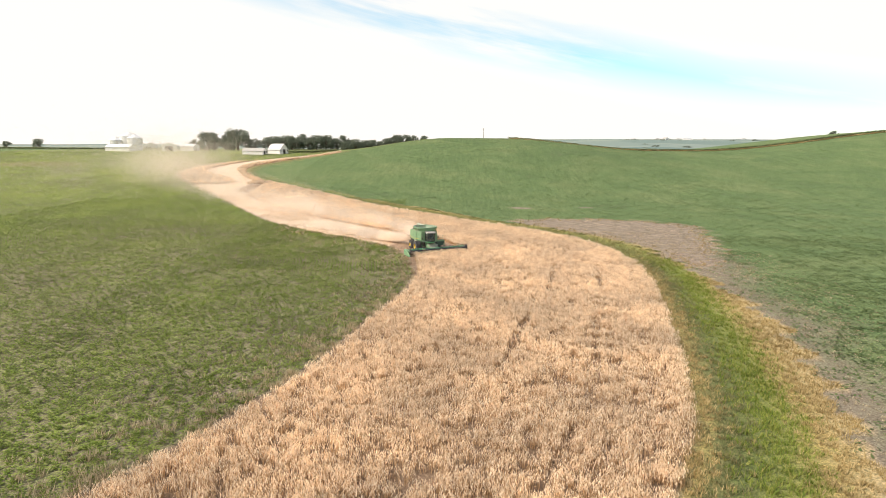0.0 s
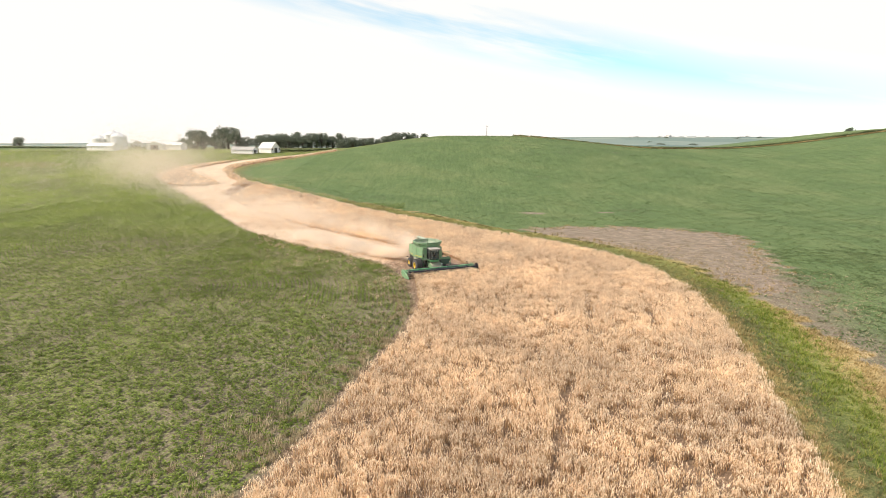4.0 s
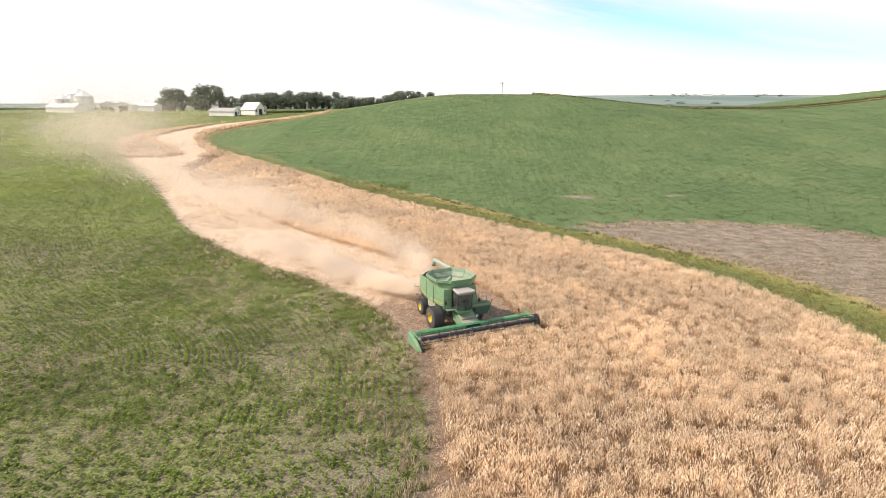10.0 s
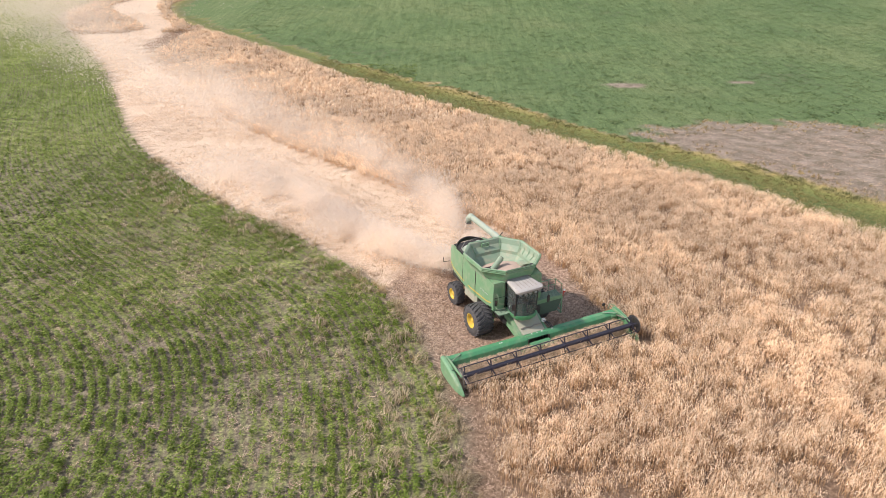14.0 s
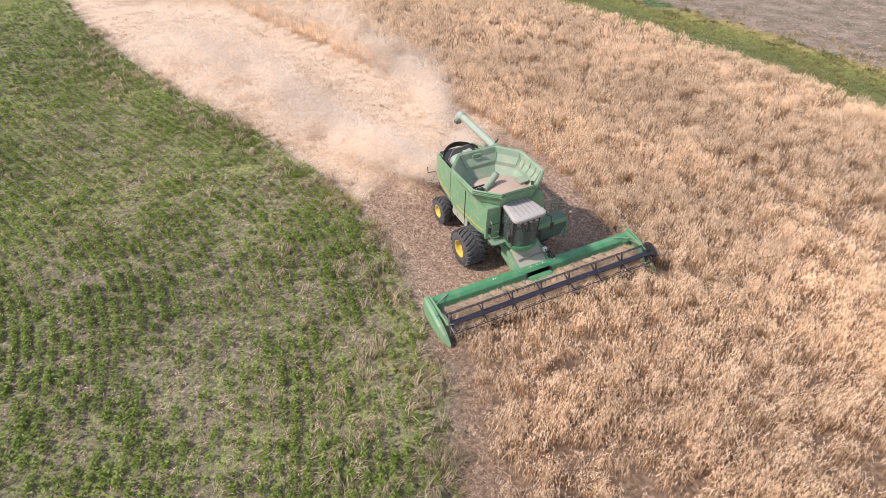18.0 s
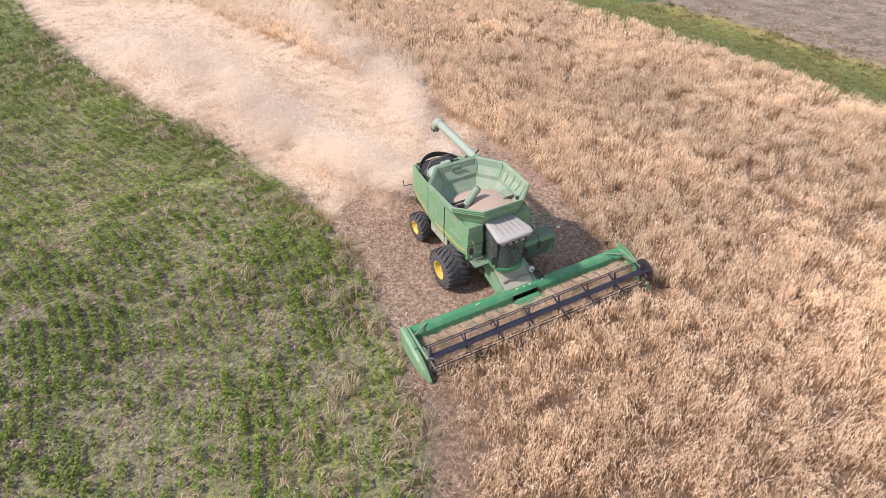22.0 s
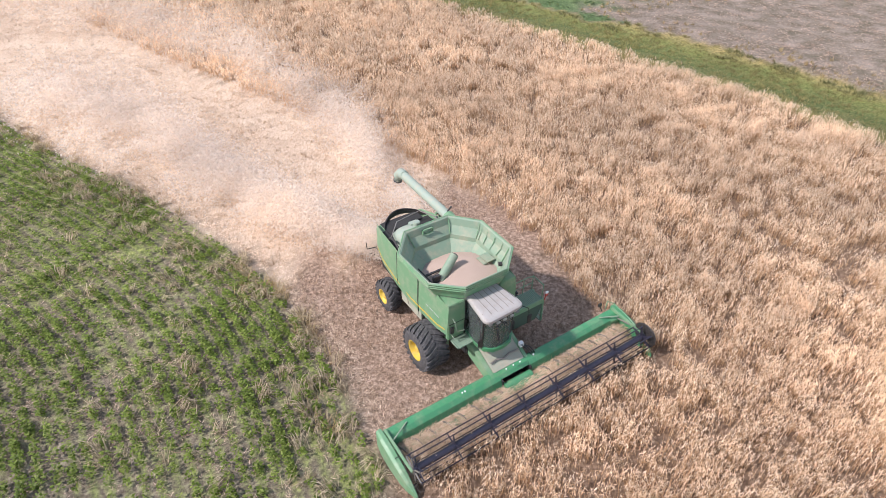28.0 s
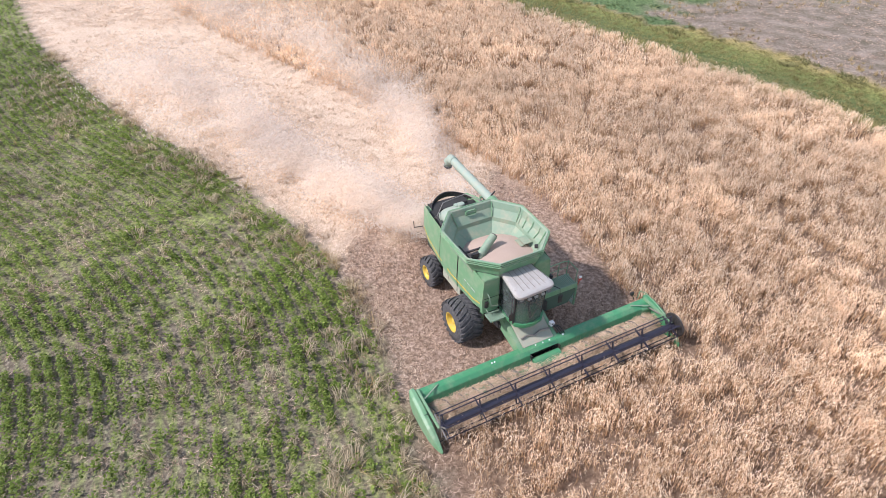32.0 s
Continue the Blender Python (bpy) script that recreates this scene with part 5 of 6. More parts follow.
ladder = part("ladder", join(block(2.92, 2.98, -1.34, -1.27, 0.75, 2.02), block(2.92, 2.98, -0.72, -0.65, 0.75, 2.02)), M_GREEN, plat)
for z in (0.8, 1.1, 1.4, 1.7):
    part("rung", block(2.87, 3.03, -1.32, -0.67, z, z + 0.04), M_GRATE, ladder)
part("marker_lamp", join(pipe([(2.96, -1.36, 1.95), (3.02, -1.38, 2.28)], 0.02, 8), block(2.96, 3.08, -1.42, -1.36, 2.2, 2.30)), M_RED, plat, "small red marker lamp")
part("marker_plate", block(2.96, 3.08, -1.42, -1.36, 2.31, 2.40), M_LAMP, plat, "small white marker plate")
# added black box, standing in for dark tyre and shade below the platform
part("dark_box", block(0.95, 1.32, -1.55, -1.12, 1.30, 1.78), M_BLACK, combine, "black box beside the cab", bevel=0.04)

# feeder house
FEED = [(-1.15, 1.82), (-2.72, 1.00), (-2.72, 0.35), (-1.15, 0.75)]
part("feeder_house", prism(FEED, "x", -0.58, 0.90), M_DUSTED, combine, "green feeder house with a dusty top", bevel=0.03)
for x0, x1 in ((-0.80, -0.58), (0.90, 1.08)):
    part("feeder_side", prism([(-1.0, 1.78), (-2.78, 0.96), (-2.78, 0.5), (-1.0, 1.0)], "x", x0, x1), M_GREEN, combine, bevel=0.025)
part("feeder_lug", prism([(-1.5, 1.72), (-1.7, 1.72), (-1.7, 1.56), (-1.5, 1.6)], "x", -0.3, -0.05), M_BLACK, combine)
part("feeder_lug", prism([(-1.5, 1.72), (-1.7, 1.72), (-1.7, 1.56), (-1.5, 1.6)], "x", 0.35, 0.6), M_BLACK, combine)
part("feeder_bar", pipe([(-0.5, -2.40, 1.23), (-0.2, -2.36, 1.25), (0.1, -2.45, 1.22), (0.4, -2.36, 1.26), (0.85, -2.40, 1.24)], 0.035, 8), M_STEEL, combine)
coupler = part("hydraulic_coupler", join(block(0.93, 1.10, -2.40, -2.24, 1.26, 1.30), block(0.93, 0.96, -2.40, -2.24, 1.30, 1.42), block(1.07, 1.10, -2.40, -2.24, 1.30, 1.42), block(0.93, 1.10, -2.40, -2.24, 1.42, 1.45)), M_LAMP, combine, "pale quick-coupler frame")
for dx in (0.0, 0.09, 0.18):
    part("hydraulic_hose", pipe([(1.0 + dx * 0.3, -2.3, 1.32), (1.12 + dx, -2.52, 1.22), (1.25 + dx, -2.72, 0.98)], 0.022, 8), M_BLACK, coupler)


# wheels
def lug(r, half, count, skew, tall, sgn):
    """One slanted tread bar, from the middle of the tread to its shoulder."""
    pts = []
    for t in (0.02, 0.35, 0.7, 1.0):
        a, x = skew * t, sgn * half * t
        drop = 0.0 if t < 0.8 else 0.05
        wa = 0.30 * (2 * math.pi / count)
        pts.append([(x, (r + h - drop) * math.cos(a + d), (r + h - drop) * math.sin(a + d)) for h, d in ((-0.03, -wa), (tall, -wa * 0.75), (tall, wa * 0.75), (-0.03, wa))])
    return loft(pts)


def wheel(name, x, y, r, half, rim, out, label):
    hub = part(name, turned_ring([(-half, rim), (-half - 0.01, rim + 0.10), (-half * 0.94, r * 0.86), (-half * 0.80, r - 0.06), (-half * 0.3, r - 0.015), (half * 0.3, r - 0.015), (half * 0.80, r - 0.06), (half * 0.94, r * 0.86), (half + 0.01, rim + 0.10), (half, rim)], 44),
               M_RUBBER, combine, label, smooth_faces=True, at=pose(x, y, r))
    count = 22 if r > 0.8 else 18
    for sgn in (-1, 1):
        first = part("lug", lug(r - 0.03, half * 0.98, count, 0.30, 0.055, sgn), M_RUBBER, hub)
        for k in range(count):
            ob = first if k == 0 else new("lug", first.data)
            ob.parent = hub
            ob.matrix_local = pose(0, 0, 0, 360 * (k + (0.5 if sgn > 0 else 0)) / count)
    o = out
    dish = turned_ring([(o * half * 0.98, rim), (o * half * 0.96, rim - 0.05), (o * half * 0.55, rim - 0.10), (o * half * 0.45, 0.22), (o * half * 0.60, 0.17), (o * half * 0.62, 0.001)], 32)
    part("rim", dish, M_YELLOW, hub, "yellow steel rim", smooth_faces=True)
    part("hub_cap", turned_ring([(o * half * 0.58, 0.15), (o * half * 0.78, 0.13), (o * half * 0.82, 0.001)], 16), M_YELLOW, hub)
    for k in range(8):
        a = 2 * math.pi * k / 8
        part("wheel_nut", moved(pipe([(o * half * 0.5, 0, 0), (o * half * 0.66, 0, 0)], 0.022, 6), Matrix.Translation((0, 0.19 * math.cos(a), 0.19 * math.sin(a)))), M_STEEL, hub)


wheel("front_tyre", -1.92, 0.0, 0.95, 0.54, 0.46, -1, "very wide dusty black lugged tyre on a yellow rim")
wheel("front_tyre", 1.92, 0.0, 0.95, 0.54, 0.46, 1, "very wide dusty black lugged tyre on a yellow rim")
wheel("rear_tyre", -1.55, 3.65, 0.72, 0.30, 0.36, -1, "black lugged rear tyre on a yellow rim")
wheel("rear_tyre", 1.55, 3.65, 0.72, 0.30, 0.36, 1, "black lugged rear tyre on a yellow rim")
part("front_axle", join(pipe([(-1.7, 0, 0.95), (1.7, 0, 0.95)], 0.16, 12), block(-1.35, -1.0, -0.3, 0.3, 0.7, 1.9), block(1.0, 1.35, -0.3, 0.3, 0.7, 1.9)), M_GREEN, combine, bevel=0.02)
part("rear_axle", join(pipe([(-1.4, 3.65, 0.74), (1.4, 3.65, 0.74)], 0.10, 10), block(-0.25, 0.25, 3.5, 3.8, 0.7, 1.4), pipe([(-1.25, 3.3, 1.0), (-1.25, 3.3, 1.5)], 0.05, 8)), M_BLACK, combine)
part("side_belt_guard", join(block(-1.48, -1.30, 1.0, 2.6, 1.2, 1.85), pipe([(-1.5, 1.5, 1.5), (-1.42, 1.5, 1.5)], 0.28, 16), pipe([(-1.5, 2.2, 1.45), (-1.42, 2.2, 1.45)], 0.2, 16)), M_DUSTED, combine, bevel=0.02)
part("rear_light_arm", pipe([(-1.2, 5.2, 2.2), (-1.6, 5.35, 2.15), (-1.62, 5.35, 2.5)], 0.025, 8), M_BLACK, combine)

# cutting header
header = tagged(new("cutting_header"), "long green grain header with a dark reel, mounted on the combine", "header")
X0, X1 = -5.36, 5.80
part("back_sheet", prism([(-2.55, 0.93), (-2.62, 1.00), (-2.86, 0.98), (-3.02, 0.86), (-3.16, 0.42), (-3.05, 0.22), (-2.70, 0.20)], "x", X0, -0.44), M_HEADGREEN, header, "bright green back sheet and top beam", bevel=0.015)
part("back_sheet", prism([(-2.55, 0.93), (-2.62, 1.00), (-2.86, 0.98), (-3.02, 0.86), (-3.16, 0.42), (-3.05, 0.22), (-2.70, 0.20)], "x", 0.92, X1), M_HEADGREEN, header, "bright green back sheet and top beam", bevel=0.015)
part("top_beam", prism([(-2.55, 0.93), (-2.62, 1.00), (-2.86, 0.98), (-3.00, 0.86), (-2.9, 0.80), (-2.6, 0.84)], "x", -0.44, 0.92), M_HEADGREEN, header, bevel=0.012)
part("throat_frame", join(block(-0.46, -0.40, -3.12, -2.7, 0.25, 0.85), block(0.90, 0.96, -3.12, -2.7, 0.25, 0.85), block(-0.44, 0.92, -2.72, -2.66, 0.2, 0.84)), M_BLACK, header)
part("pan", prism([(-2.75, 0.16), (-3.3, 0.10), (-3.9, 0.12), (-4.42, 0.10), (-4.42, 0.06), (-2.75, 0.08)], "x", X0, X1), M_STEEL, header, "worn steel pan")
screw = part("feed_auger", pipe([(X0 + 0.1, -3.42, 0.46), (X1 - 0.1, -3.42, 0.46)], 0.17, 16), M_HEADGREEN, header, "green cross auger", smooth_faces=True)


def flighting(a, b, pitch, sense):
    n = int(abs(b - a) / pitch * 16)
    v, f = [], []
    for k in range(n + 1):
        x, t = a + (b - a) * k / n, sense * 2 * math.pi * k / 16
        v += [(x, -3.42 + 0.15 * math.cos(t), 0.46 + 0.15 * math.sin(t)), (x, -3.42 + 0.31 * math.cos(t), 0.46 + 0.31 * math.sin(t)),
              (x + 0.012, -3.42 + 0.15 * math.cos(t), 0.46 + 0.15 * math.sin(t)), (x + 0.012, -3.42 + 0.31 * math.cos(t), 0.46 + 0.31 * math.sin(t))]
    for k in range(n):
        i = 4 * k
        f += [(i, i + 1, i + 5, i + 4), (i + 2, i + 6, i + 7, i + 3), (i + 1, i + 3, i + 7, i + 5)]
    return v, f


part("flighting", flighting(X0 + 0.15, -0.7, 0.62, 1), M_STEEL, screw)
part("flighting", flighting(X1 - 0.15, 1.1, 0.62, -1), M_STEEL, screw)
part("feed_drum", pipe([(-0.40, -3.20, 0.52), (0.88, -3.20, 0.52)], 0.20, 20), M_HEADGREEN, header, "green feed drum in the throat", smooth_faces=True)
knives = part("cutter_bar", join(block(X0, X1, -4.50, -4.40, 0.08, 0.14)), M_BLACK, header, "dark toothed cutter bar")
teeth = []
x = X0 + 0.06
while x < X1:
    teeth.append(prism([(x - 0.012, -4.48), (x + 0.012, -4.48), (x + 0.004, -4.63), (x - 0.004, -4.63)], "z", 0.09, 0.125))
    x += 0.152
tagged(part("knife_guards", join(*teeth), M_STEEL, knives), kind="stuff")

for sx, xe in ((-1, X0), (1, X1)):
    shield = part("end_shield", loft([[(xe, y, z0), (xe + sx * w, y, z0), (xe + sx * w, y, z1 - 0.05), (xe + sx * w * 0.6, y, z1), (xe, y, z1)]
                                      for y, w, z0, z1 in ((-2.50, 0.20, 0.25, 1.06), (-2.9, 0.26, 0.15, 1.08), (-3.5, 0.27, 0.08, 0.98), (-4.2, 0.25, 0.06, 0.76), (-4.55, 0.20, 0.05, 0.56), (-4.95, 0.07, 0.05, 0.22))]),
                  M_HEADGREEN if sx > 0 else M_GREEN, header, "paler green end shield" if sx < 0 else "green end shield", bevel=0.03)
    part("shield_seam", pipe([(xe + sx * 0.20, -3.75, 0.2), (xe + sx * 0.24, -3.74, 0.80), (xe + sx * 0.12, -3.73, 0.93), (xe, -3.73, 0.92)], 0.014, 6), M_BLACK, shield)
    part("reel_arm", loft([[(xe - sx * 0.02, -2.66, 0.98), (xe - sx * 0.12, -2.66, 0.98), (xe - sx * 0.12, -2.66, 1.12), (xe - sx * 0.02, -2.66, 1.12)],
                           [(xe - sx * 0.02, -4.5, 0.92), (xe - sx * 0.10, -4.5, 0.92), (xe - sx * 0.10, -4.5, 1.02), (xe - sx * 0.02, -4.5, 1.02)]]), M_GREEN, header, bevel=0.01)
    part("lift_cylinder", pipe([(xe - sx * 0.15, -2.8, 0.8), (xe - sx * 0.12, -3.7, 1.0)], 0.035, 8), M_STEEL, header)
    part("beam_brace", pipe([(xe - sx * 0.9, -2.75, 1.02), (xe - sx * 0.14, -3.15, 1.04)], 0.028, 8), M_GREEN_IN, header)
for x in (-2.1, -1.98, -0.05, 0.3, 0.62, 1.3):
    part("beam_bolt", pipe([(x, -2.78, 0.985), (x, -2.78, 1.02)], 0.03, 8), M_LAMP, header)
part("drive_motor", pipe([(X1 - 0.45, -2.95, 0.75), (X1 - 0.12, -3.0, 0.8)], 0.14, 12), M_HEADGREEN, header)
part("hydraulic_hose", pipe([(X1 - 0.3, -2.5, 1.0), (X1 - 0.05, -2.35, 1.2), (X1 + 0.12, -2.55, 1.15), (X1 + 0.1, -3.2, 1.1), (X1 - 0.05, -3.9, 1.1)], 0.025, 8), M_GREEN, header)
part("warning_lamp", join(pipe([(X1 - 0.5, -2.5, 1.0), (X1 - 0.6, -2.42, 1.3)], 0.02, 6), block(X1 - 0.68, X1 - 0.52, -2.46, -2.38, 1.25, 1.4)), M_BLACK, header)

RY, RZ, RR = -4.46, 0.98, 0.50
reel = part("reel_tube", pipe([(X0 + 0.12, RY, RZ), (X1 - 0.12, RY, RZ)], 0.125, 18), M_REEL, header, "dark blue-black reel tube", smooth_faces=True)
for k in range(6):
    a = radians(18 + 60 * k)
    by_, bz_ = RY + RR * math.cos(a), RZ + RR * math.sin(a)
    bat = part("reel_bat", pipe([(X0 + 0.16, by_, bz_), (X1 - 0.18, by_, bz_)], 0.022, 6), M_REEL, reel)
    tines = []
    x = X0 + 0.25
    while x < X1 - 0.25:
        tines.append(pipe([(x, by_, bz_), (x, by_ - 0.03, bz_ - 0.12), (x, by_ + 0.02, bz_ - 0.24)], 0.007, 3, False))
        x += 0.30
    tagged(part("tine_bar", join(*tines), M_REEL, bat), kind="stuff")
for j in range(8):
    x = X0 + 0.25 + (X1 - X0 - 0.5) * j / 7
    star = []
    for k in range(6):
        for da, r in ((-26, 0.13), (-3, RR + 0.02), (3, RR + 0.02)):
            a = radians(18 + 60 * k + da)
            star.append((RY + r * math.cos(a), RZ + r * math.sin(a)))
    part("reel_spider", prism(star, "x", x - 0.012, x + 0.012), M_REEL, reel, "dark six-armed reel spider")
part("reel_end_disc", moved(turned_ring([(-0.03, 0.001), (-0.03, 0.50), (0.0, 0.54), (0.03, 0.50), (0.03, 0.001)], 28), Matrix.Translation((X1 - 0.02, RY, RZ))), M_BLACK, header, "black reel drive disc")
part("reel_end_plate", join(*[pipe([(X0 + 0.14, RY, RZ), (X0 + 0.14, RY + 0.5 * math.cos(a), RZ + 0.5 * math.sin(a))], 0.03, 6) for a in (radians(18 + 60 * k) for k in range(6))]), M_STEEL, header)
combine.matrix_world = pose(0, 0, 0, 0, 0, 26.4)
header.matrix_world = pose(0, 0, 0, 0, 0, 26.4)

# straw gathered on the header's pan
sx_, sy_ = rng.uniform(-5.2, 5.6, 3000), rng.uniform(-4.40, -3.10, 3000)
fan = [lying(11, 0.22, 0.15, 0.010, s) for s in range(90, 94)]
pile = []
for px_, py_, k in zip(sx_, sy_, rng.integers(0, 4, 3000)):
    v, f = fan[k]
    mid_ = math.exp(-((px_ - 0.25) / 1.0) ** 2)
    lift = 0.14 + (0.60 - 0.12 * mid_) * max(0.0, 1 - abs(py_ + 3.45) / 0.75) * rng.uniform(0.55, 1)
    pile.append((v + np.array([px_, py_, lift]), f))
offs, vs, fs = 0, [], []
for v, f in pile:
    vs.append(v)
    fs.append(f + offs)
    offs += len(v)
straw_me = mesh_from("cut_straw", np.vstack(vs), np.vstack(fs).ravel(), 3, M_CUTOAT)
straw = tagged(new("cut_straw", straw_me), "cut oat straw lying in the header", "straw", kind="stuff")
straw.matrix_world = pose(0, 0, 0, 0, 0, 26.4)


# ---- dust and chaff in the air behind the machine ----
def flakes(x, y, z, size):
    n = len(x)
    c = np.stack([x, y, z], 1)
    u, w = rng.normal(size=(n, 3)), rng.normal(size=(n, 3))
    u *= (size / np.linalg.norm(u, axis=1))[:, None]
    w *= (size / np.linalg.norm(w, axis=1))[:, None]
    return np.stack([c - u, c + u * 0.6 + w, c + u * 0.6 - w], 1).reshape(-1, 3)


def along(line, t):
    """Places at shares t of a line's length."""
    d = np.r_[0, np.cumsum(np.hypot(*np.diff(line, axis=0).T))]
    return np.interp(t * d[-1], d, line[:, 0]), np.interp(t * d[-1], d, line[:, 1])


def billow(x, y, z):
    """Uneven puffs: keeps more flakes in some places than others."""
    q = 0.6 * patchy(x + 0.6 * z, y - 0.5 * z, 3.0, 31) + 0.4 * patchy(x - z, y + 0.7 * z, 1.3, 33)
    return np.clip(0.5 + 2.4 * (q - 0.52), 0.05, 1)


TAIL = np.array([turned(-0.3, 5.9), (-6.0, 8.2), (-10.5, 12.0), (-17, 18.5), (-26, 28.5)])
PLUME = np.array([turned(1.5, 6.2), (-2.8, 14), (-6.3, 22.0), (-14.5, 32.5), (-28, 45), (-42, 64)])
FAR_TRAIL = np.array([(-28, 45), (-52, 72), (-79, 102), (-99, 126), (-116, 146)])
specks = []
for line, n, power, wide0, wide1, z0, z1, size in ((TAIL, 330000, 2.2, 0.45, 1.9, 0.5, 0.45, 0.034), (PLUME, 240000, 1.25, 0.45, 3.2, 0.9, 2.4, 0.035), (FAR_TRAIL, 130000, 1.0, 2.5, 6.0, 2.0, 4.5, 0.068)):
    t = rng.uniform(size=n) ** power
    x, y = along(line, t)
    wide = wide0 + wide1 * t
    x, y = x + rng.normal(size=n) * wide, y + rng.normal(size=n) * wide
    z = height(x, y) + np.abs(rng.normal(size=n)) * (z0 + z1 * t) + 0.3 + (1.1 * np.exp(-t * 12) if line is not FAR_TRAIL else 0)
    puff = 0.3 if line is FAR_TRAIL else 0.85
    k = rng.uniform(size=n) < billow(x * puff, y * puff, z * puff)
    specks.append((x[k], y[k], z[k], 1.6 * size * (0.8 + 0.5 * t[k]) * rng.uniform(0.6, 1.3, k.sum())))
n = 170000
x, y = rng.normal(-122, 20, n), rng.normal(148, 26, n)
z = height(x, y) + 0.5 + np.abs(rng.normal(size=n)) * 7.5
k = rng.uniform(size=n) < billow(x * 0.12, y * 0.12, z * 0.2)
specks.append((x[k], y[k], z[k], np.full(k.sum(), 0.135)))
dust_v = np.vstack([flakes(*p) for p in specks])
dust_me = mesh_from("harvest_dust", dust_v, np.arange(len(dust_v)), 3, M_DUST)
tagged(new("harvest_dust", dust_me), "pale tan dust and chaff drifting behind the combine", "dust", kind="stuff")


# ---- trees ----
def tree_meshes(seed, tall, wide, bare=0.22):
    g = np.random.default_rng(seed)
    limbs = [pipe([(0, 0, -0.6), (0.1, 0.05, tall * 0.25), (0.0, 0.1, tall * 0.6)], [wide * 0.055, wide * 0.042, wide * 0.02], 8)]
    hubs = []
    for k in range(13):
        a, hz = g.uniform(0, 6.283), tall * g.uniform(bare, 0.82)
        reach = wide * 0.42 * math.sqrt(max(0.12, 1 - ((hz / tall - 0.52) / 0.52) ** 2)) * g.uniform(0.55, 1.05)
        end = (reach * math.cos(a), reach * math.sin(a), hz + tall * 0.05)
        limbs.append(pipe([(0, 0, hz * 0.55), (end[0] * 0.5, end[1] * 0.5, hz * 0.85), end], [wide * 0.02, wide * 0.014, wide * 0.006], 5))
        hubs.append((*end, wide * g.uniform(0.17, 0.26)))
    hubs.append((0, 0, tall * 0.86, wide * 0.2))
    v, f = [], []
    for hx, hy, hz, hr in hubs:
        for _ in range(105):
            d = g.normal(size=3)
            d *= hr * g.uniform(0.35, 1.05) / np.linalg.norm(d)
            c = np.array([hx, hy, hz]) + d * np.array([1, 1, 0.75])
            u, w = g.normal(size=3), g.normal(size=3)
            u *= wide * 0.038 / np.linalg.norm(u)
            w *= wide * 0.034 / np.linalg.norm(w)
            k = len(v)
            v += [c - u, c + w, c + u, c - w]
            f += [(k, k + 1, k + 2, k + 3)]
    return join(*limbs), (v, f)


def tree(seed, tall, wide, label, bare=0.2):
    root = tagged(new("tree"), label, "tree", "farmstead trees")
    trunk, crown = tree_meshes(seed, tall, wide, bare)
    part("trunk", trunk, M_BARK, root, smooth_faces=True)
    me = mesh_from("crown", np.array(crown[0]), np.array(crown[1]).ravel(), 4, M_TREE)
    new("crown", me).parent = root
    return root


def spot(px, d):
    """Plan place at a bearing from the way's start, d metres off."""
    x, y = 2.8 + (px - 784) / 1089 * d, -111 + d
    return x, y, float(height(x, y))


KINDS = [tree(1, 13.0, 15.0, "tall round dark-green tree by the farm"), tree(2, 9.0, 10.0, "dark-green broadleaf tree in the windbreak", 0.06), tree(3, 7.5, 9.0, "low dark-green broadleaf tree in the windbreak", 0.04)]
FIRST = [(415, 392, 0, 1.0), (497, 425, 1, 0.95), (522, 430, 2, 1.1)]
for ob, (px, d, _, s) in zip(KINDS, FIRST):
    ob.matrix_world = pose(*spot(px, d)) @ Matrix.Scale(s, 4)
MORE = [(364, 380, 0, 0.78), (392, 400, 1, 0.9), (446, 405, 1, 0.95), (468, 410, 2, 0.95), (482, 430, 2, 1.0), (510, 425, 2, 1.15), (538, 428, 1, 0.9), (553, 432, 2, 1.1), (570, 436, 2, 1.15), (588, 440, 1, 1.0),
        (606, 430, 1, 1.2), (622, 440, 2, 1.25), (640, 442, 2, 1.15), (655, 446, 2, 1.2), (676, 450, 2, 1.05), (694, 452, 2, 1.2), (708, 455, 2, 1.25), (722, 458, 2, 1.1), (741, 470, 2, 0.85),
        (62, 410, 2, 0.72), (6, 420, 2, 0.6), (340, 420, 2, 0.8), (1450, 520, 1, 0.95), (1543, 560, 2, 0.9), (578, 450, 1, 0.9), (632, 455, 1, 1.0), (486, 440, 1, 0.9), (503, 442, 2, 1.2), (516, 440, 1, 0.85), (530, 445, 2, 1.2), (545, 445, 1, 0.9), (561, 447, 2, 1.2), (597, 448, 2, 1.25), (614, 450, 2, 1.2), (648, 452, 2, 1.1), (666, 456, 2, 1.0), (684, 458, 2, 1.1), (401, 398, 1, 1.1), (428, 400, 1, 1.15), (355, 384, 1, 0.9), (374, 384, 1, 1.0)]
for k, (px, d, kind_, s) in enumerate(MORE):
    low = 600 < px < 800
    s = s * 0.8 if low else s
    px_, py_, pz_ = spot(px, d)
    copy_thing(KINDS[kind_], pose(px_, py_, pz_ - (2.2 if low else 0.0), 0, 0, 47 * k) @ Matrix.Diagonal((s * (1 + 0.12 * math.sin(k * 2.1)), s, s * (1 + 0.1 * math.cos(k * 1.7)), 1)))
# far woods on the low country
fx, fy = rng.uniform(150, 2900, 1800), rng.uniform(750, 3600, 1800)
ok = np.sin(fx / 140 + fy / 330) * np.sin(fy / 170) > 0.55
clump = [leaves(26, 10.0, 9.0, 4.0, s) for s in range(3)]
